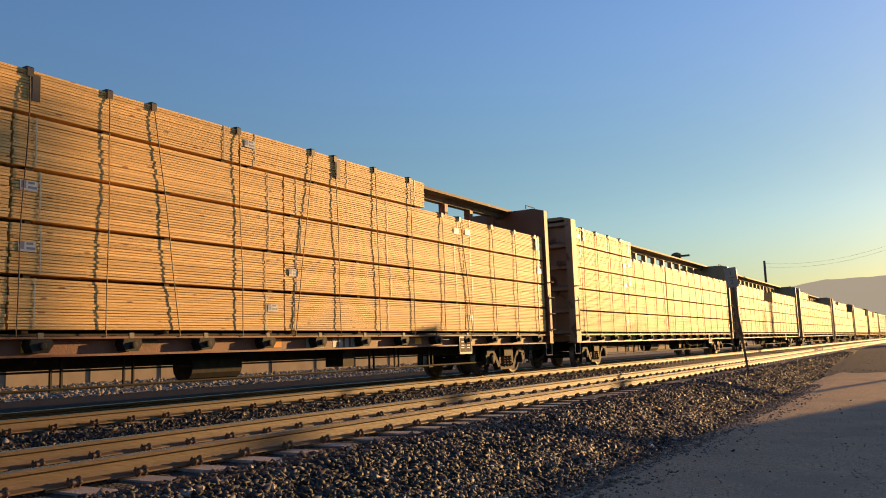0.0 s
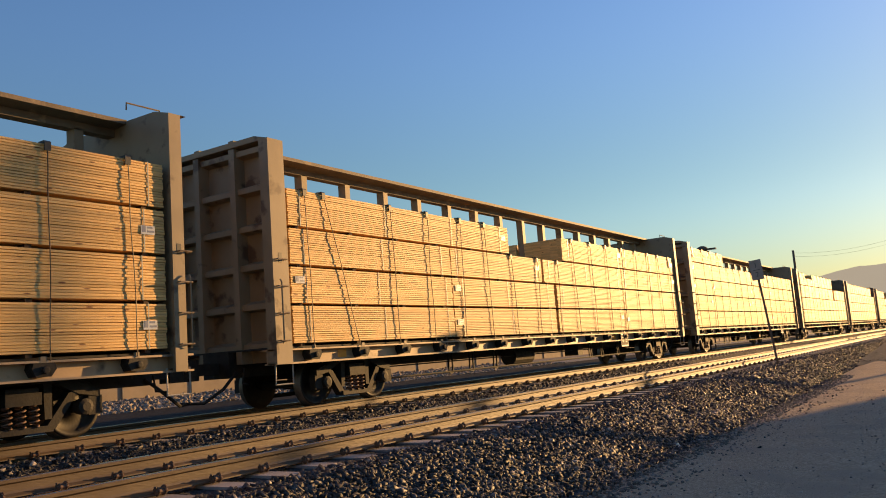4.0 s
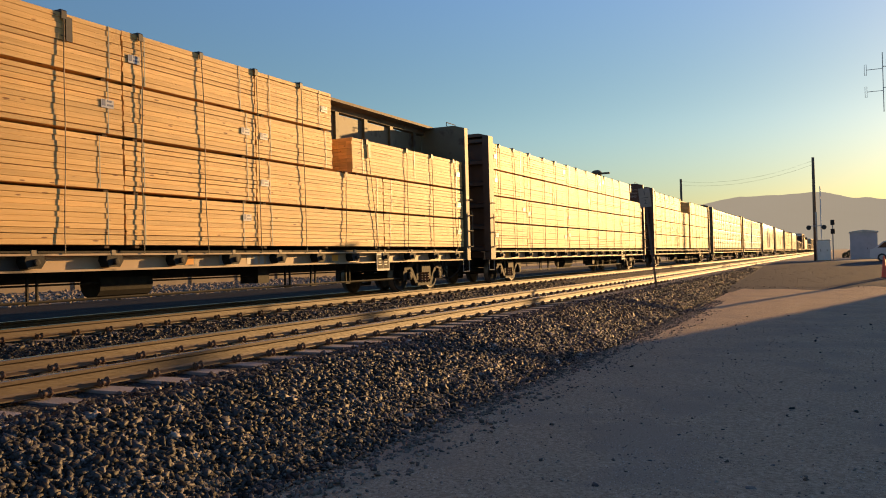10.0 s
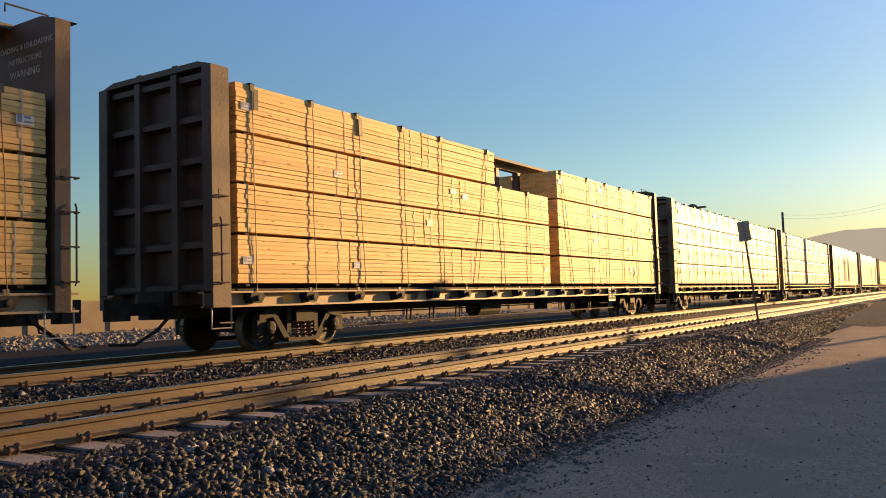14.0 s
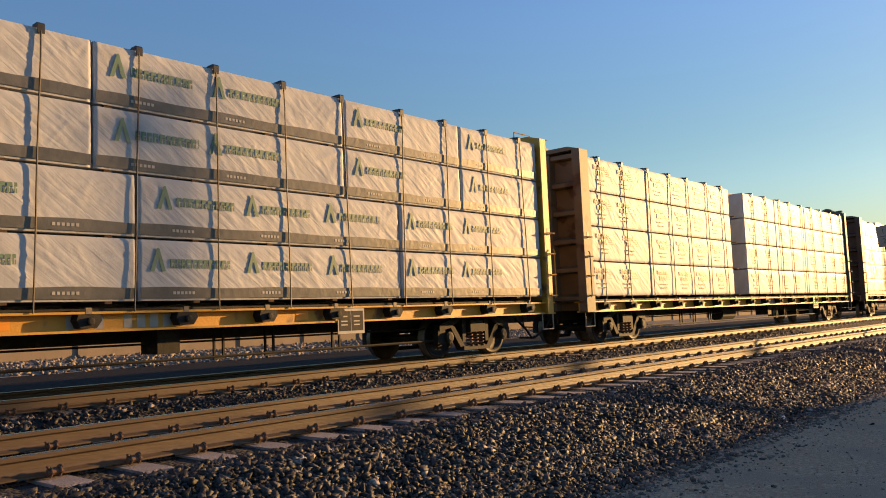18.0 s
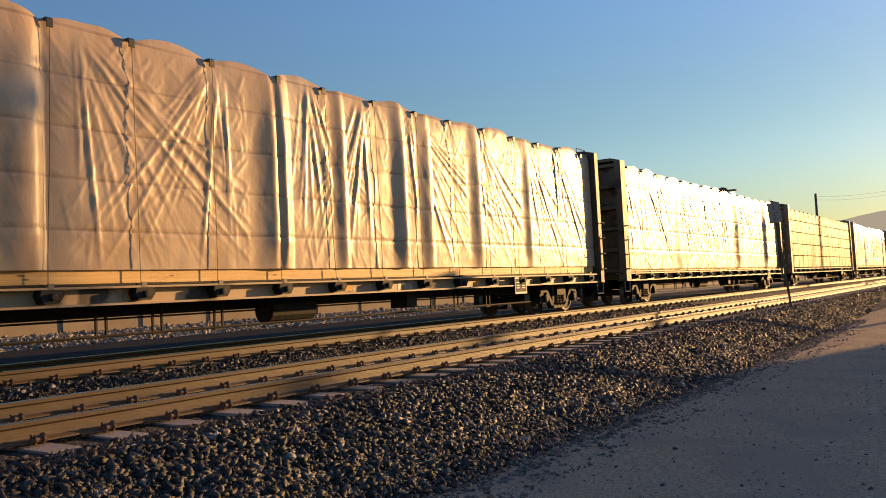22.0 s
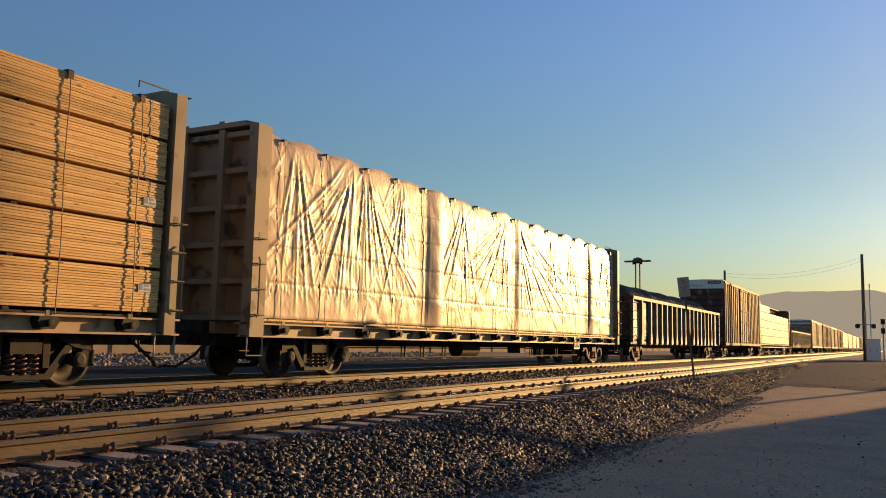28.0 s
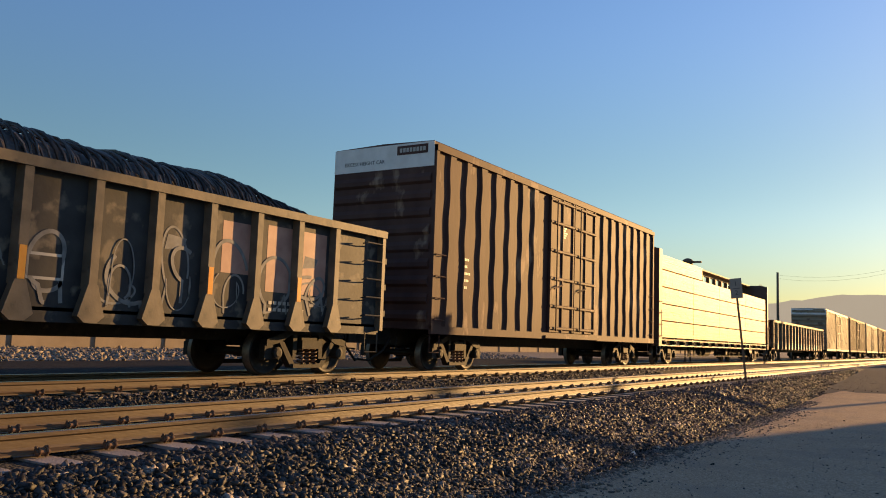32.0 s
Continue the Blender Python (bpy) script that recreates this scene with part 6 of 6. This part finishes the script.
def tree(x, y, h, seed):
    ob = thing("tree", "dark leafy tree beyond the crossing", "tree", (x, y, GROUND + rise(y)))
    rng = random.Random(seed)
    tr = MB().tube([(0, 0, 0), (0.1, 0, h * 0.3), (0, 0.1, h * 0.6)], [0.3, 0.2, 0.1], 8)
    for k in range(7):
        a = k * 0.9
        tr.tube([(0, 0, h * (0.28 + 0.04 * k)), (math.cos(a) * h * 0.2, math.sin(a) * h * 0.2, h * (0.5 + 0.05 * k))], [0.09, 0.03], 5)
    part("trunk", tr, M_wood, ob)
    cr = MB()
    for k in range(700):
        a, b, r = rng.uniform(0, 6.283), rng.uniform(-1, 1), rng.uniform(0.5, 1) ** 0.5
        p = Vector((math.cos(a) * math.sqrt(1 - b * b), math.sin(a) * math.sqrt(1 - b * b), b)) * r
        lump = 1 + 0.35 * noise.noise(p * 2.3 + Vector((seed, 0, 0)))
        c_ = Vector((p.x * h * 0.33 * lump, p.y * h * 0.33 * lump, h * 0.64 + p.z * h * 0.34 * lump))
        n = len(cr.v)
        s = rng.uniform(0.12, 0.3)
        for i in range(4):
            cr.v.append(tuple(c_ + Vector((rng.uniform(-s, s), rng.uniform(-s, s), rng.uniform(-s, s)))))
        cr.f += [(n, n + 1, n + 2), (n, n + 2, n + 3)]
    me = bpy.data.meshes.new("crown")
    me.from_pydata(cr.v, [], cr.f)
    me.materials.append(M_leaf)
    part("crown", me, None, ob, "ragged dark green crown")
    return ob


floodlight_mast(-15.9, 58.0, 6.75)
milepost(-5.85, 28.5, -0.22, 3.42, radians(-5.6))
antenna_pole(2.28, 46.0, 10.3)
cone(1.78, 45.7)
pole("utility_pole", -2.35, 85, GROUND, 9.7, 0.17, "tall wooden pole beside the crossing")
pole("utility_pole", -14.6, 85, GROUND, 8.45, 0.15, "wooden pole beyond the train")
# an unseen pole, added to throw the dark band across the rails
pole("utility_pole", 4.6, 42.2, GROUND, 9.5, 0.17, "unseen wooden pole added for the shadow across the rails")
wires = MB()
for zo in (0.0, -0.35):
    pts = []
    for k in range(17):
        u = k / 16
        pts.append((-14.6 + 12.25 * u, 85, 8.2 + 1.2 * u + zo - 0.75 * 4 * u * (1 - u)))
    wires.tube(pts, 0.007, 4)
thing("overhead_wires", "two sagging wires between the poles", "wire", mb=wires, material=M_black)
crossing_signal(-2.2, 84)
bungalow(1.9, 95, 2.5, 2.4, 2.7, "grey metal equipment shed beside the crossing", M_shed)
suv(4.4, 76, radians(80), M_silver, "silver parked car beyond the pole")
tree(8.2, 125, 7, 3)


def signal_cabinet(x, y):
    ob = thing("signal_cabinet", "silver metal signal cabinet beside the crossing mast", "cabinet", (x, y, GROUND + rise(y)))
    part("body", MB().bbox(-0.55, 0.55, -0.4, 0.4, 0.1, 1.9, 0.03), M_silver, ob)
    part("plinth", MB().box(-0.6, 0.6, -0.45, 0.45, 0, 0.1), M_wall, ob)
    for sx in (-0.53, 0.01):
        dr = part("door", MB().box(sx, sx + 0.52, -0.425, -0.402, 0.2, 1.82), M_silver, ob)
        part("handle", MB().box(sx + 0.24, sx + 0.28, -0.45, -0.426, 0.9, 1.1), M_steel, dr)
    part("roof", MB().prism([(-0.62, 1.9), (0.62, 1.9), (0.58, 1.98), (-0.58, 1.98)], -0.46, 0.46), M_galv, ob)
    return ob


def far_signal(x, y, h):
    ob = thing("far_signal_mast", "slim grey signal mast with boxes beyond the crossing", "signal", (x, y, GROUND + rise(y)))
    part("mast", MB().tube([(0, 0, 0), (0, 0, h)], 0.06, 8), M_galv, ob)
    for z in (h - 0.55, h - 1.5):
        part("signal_head", MB().bbox(-0.2, 0.2, -0.25, 0.0, z, z + 0.55, 0.03), M_steel, ob, "dark signal head")
    return ob


def shrub(x, y, w, h, seed):
    ob = thing("shrub", "low dark hedge beyond the crossing", "shrub", (x, y, GROUND + rise(y)))
    rng = random.Random(seed)
    part("stem", MB().tube([(0, 0, -0.1), (0.05, 0, h * 0.6)], [0.08, 0.03], 6), M_wood, ob)
    cr = MB()
    for k in range(420):
        u, v = rng.uniform(-1, 1), rng.random()
        c_ = Vector((u * w / 2, rng.uniform(-0.4, 0.4), h * v * (1 - 0.45 * u * u) * (0.8 + 0.3 * noise.noise((u * 3, seed, 0)))))
        n = len(cr.v)
        q = 0.14
        for i in range(4):
            cr.v.append(tuple(c_ + Vector((rng.uniform(-q, q), rng.uniform(-q, q), rng.uniform(-q, q)))))
        cr.f += [(n, n + 1, n + 2), (n, n + 2, n + 3)]
    me = bpy.data.meshes.new("leaves")
    me.from_pydata(cr.v, [], cr.f)
    me.materials.append(M_leaf)
    part("leaves", me, None, ob)
    return ob


signal_cabinet(-1.6, 83.2)
far_signal(-0.95, 96, 4.2)
far_signal(1.6, 120, 3.2)
shrub(1.0, 112, 2.2, 1.15, 4)

# the crossing road and its white lines
road = thing("crossing_road", "asphalt road over the level crossing", "road", kind="structure", mb=MB().box(NEAR_C + 1.5, 120, 78, 88, -0.19, -0.115), material=M_asphalt)
part("stop_line", MB().box(-3.9, 3.2, 76.5, 77.0, GROUND + 0.70, GROUND + 0.73), M_white, road)
# an unseen plain building, added to cast the shade over the dirt road
b = thing("unseen_shade_building", "plain unseen building added to shade the dirt road", "building", (13.7, 52.0, GROUND))
part("wall", MB().box(0, 16, 0, 21, 0, 8.35), M_wall, b)
part("roof", MB().box(-0.02, 16.3, -0.02, 21.1, 8.35, 8.6), M_shed, b)
# litter at the foot of the ballast
thing("crumpled_litter", "crumpled pale paper lying at the ballast's foot", "litter", (-4.43, 13.1, ground_z(-4.43, 13.1)), mb=MB().prism([(-0.09, 0), (0.08, -0.01), (0.11, 0.05), (0.03, 0.075), (-0.06, 0.055)], -0.07, 0.06).prism([(-0.04, 0.03), (0.05, 0.04), (0.02, 0.10)], -0.02, 0.09), material=M_white)
thing("dry_stick", "thin dry stick lying on the dirt", "stick", (-4.56, 7.84, ground_z(-4.5, 7.8) + 0.015), mb=MB().tube([(-0.28, 0.30, 0.0), (-0.1, 0.1, 0.012), (0.1, -0.12, 0.004), (0.26, -0.34, 0.0)], [0.012, 0.011, 0.009, 0.006], 6), material=M_band)
# far wall and mountains
mb = MB().box(-34.2, -34.0, -40, 160, GROUND, GROUND + 2.2)
w = thing("block_wall", "tan block wall with pilasters behind the tracks", "wall", kind="structure", mb=mb, material=M_wall)
pil = MB()
for k in range(50):
    pil.box(-33.99, -33.93, -40 + k * 4, -39.6 + k * 4, GROUND, GROUND + 2.25)
part("pilasters", pil, M_wall, w)
mt = MB()
ridge = [(-40, 1.2), (-25, 1.9), (-16, 2.5), (-11, 2.9), (-8.3, 3.27), (-6.1, 3.62), (-4, 3.6), (-1.2, 3.7), (0.7, 3.2), (2.7, 3.05), (5, 2.8), (9, 2.3), (20, 1.7), (40, 1.0)]
for j in range(2):
    for i in range(241):
        a_ = -40 + 80 * i / 240
        el = next(e0 + (e1 - e0) * (a_ - a0) / (a1 - a0) for (a0, e0), (a1, e1) in zip(ridge, ridge[1:]) if a0 <= a_ <= a1)
        d = 3300 if j == 0 else 3900
        hgt = d * math.tan(radians(el)) + 6 * noise.noise((i * 0.35, j, 2)) + 3 * noise.noise((i * 0.9, j, 5))
        mt.v.append((d * math.sin(radians(a_)), d * math.cos(radians(a_)), GROUND if j == 0 else hgt))
for i in range(240):
    mt.f.append((i, i + 1, 241 + i + 1, 241 + i))
M_mount = material("mountain_haze_glow", (0.16, 0.12, 0.10), (0.2, 0.15, 0.12), 0.95, 0, 0.004)
# emission puts the sunlit haze before the ridge into its colour
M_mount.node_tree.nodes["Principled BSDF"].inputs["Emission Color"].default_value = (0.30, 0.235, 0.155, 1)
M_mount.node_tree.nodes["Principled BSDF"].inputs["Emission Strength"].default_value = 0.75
thing("mountains", "brown mountain ridge on the horizon, its haze a faint glow", "mountain", kind="structure", mb=mt, material=M_mount)


def motions():
    """The whole train rolls towards the viewer; all wheels turn with it."""
    times = [-1.0, 0.0] + [2.0 * k for k in range(1, 17)] + [33.0]
    went = lambda t: V0 * t + ACC * t * t / 2
    for ob, y0 in CARS:
        walk(ob, [(t, pose(FAR_C, y0 - went(t), ZT)) for t in times])
    for ob, p, rz in BUNDLES:
        walk(ob, [(t, pose(p[0], p[1] - went(t), p[2], 0, 0, math.degrees(rz))) for t in times])
    steps = [k * 0.05 for k in range(641)]
    for k, t0 in enumerate((-0.875, 0.875)):
        first = WHEELS[k][0]
        walk(first, [(t, pose(0, t0, WHEEL_R, math.degrees(went(t) / WHEEL_R))) for t in steps])
        act, slot = first.animation_data.action, first.animation_data.action_slot
        for w in WHEELS[k][1:]:
            w.rotation_mode = "QUATERNION"
            w.animation_data_create()
            w.animation_data.action, w.animation_data.action_slot = act, slot


motions()
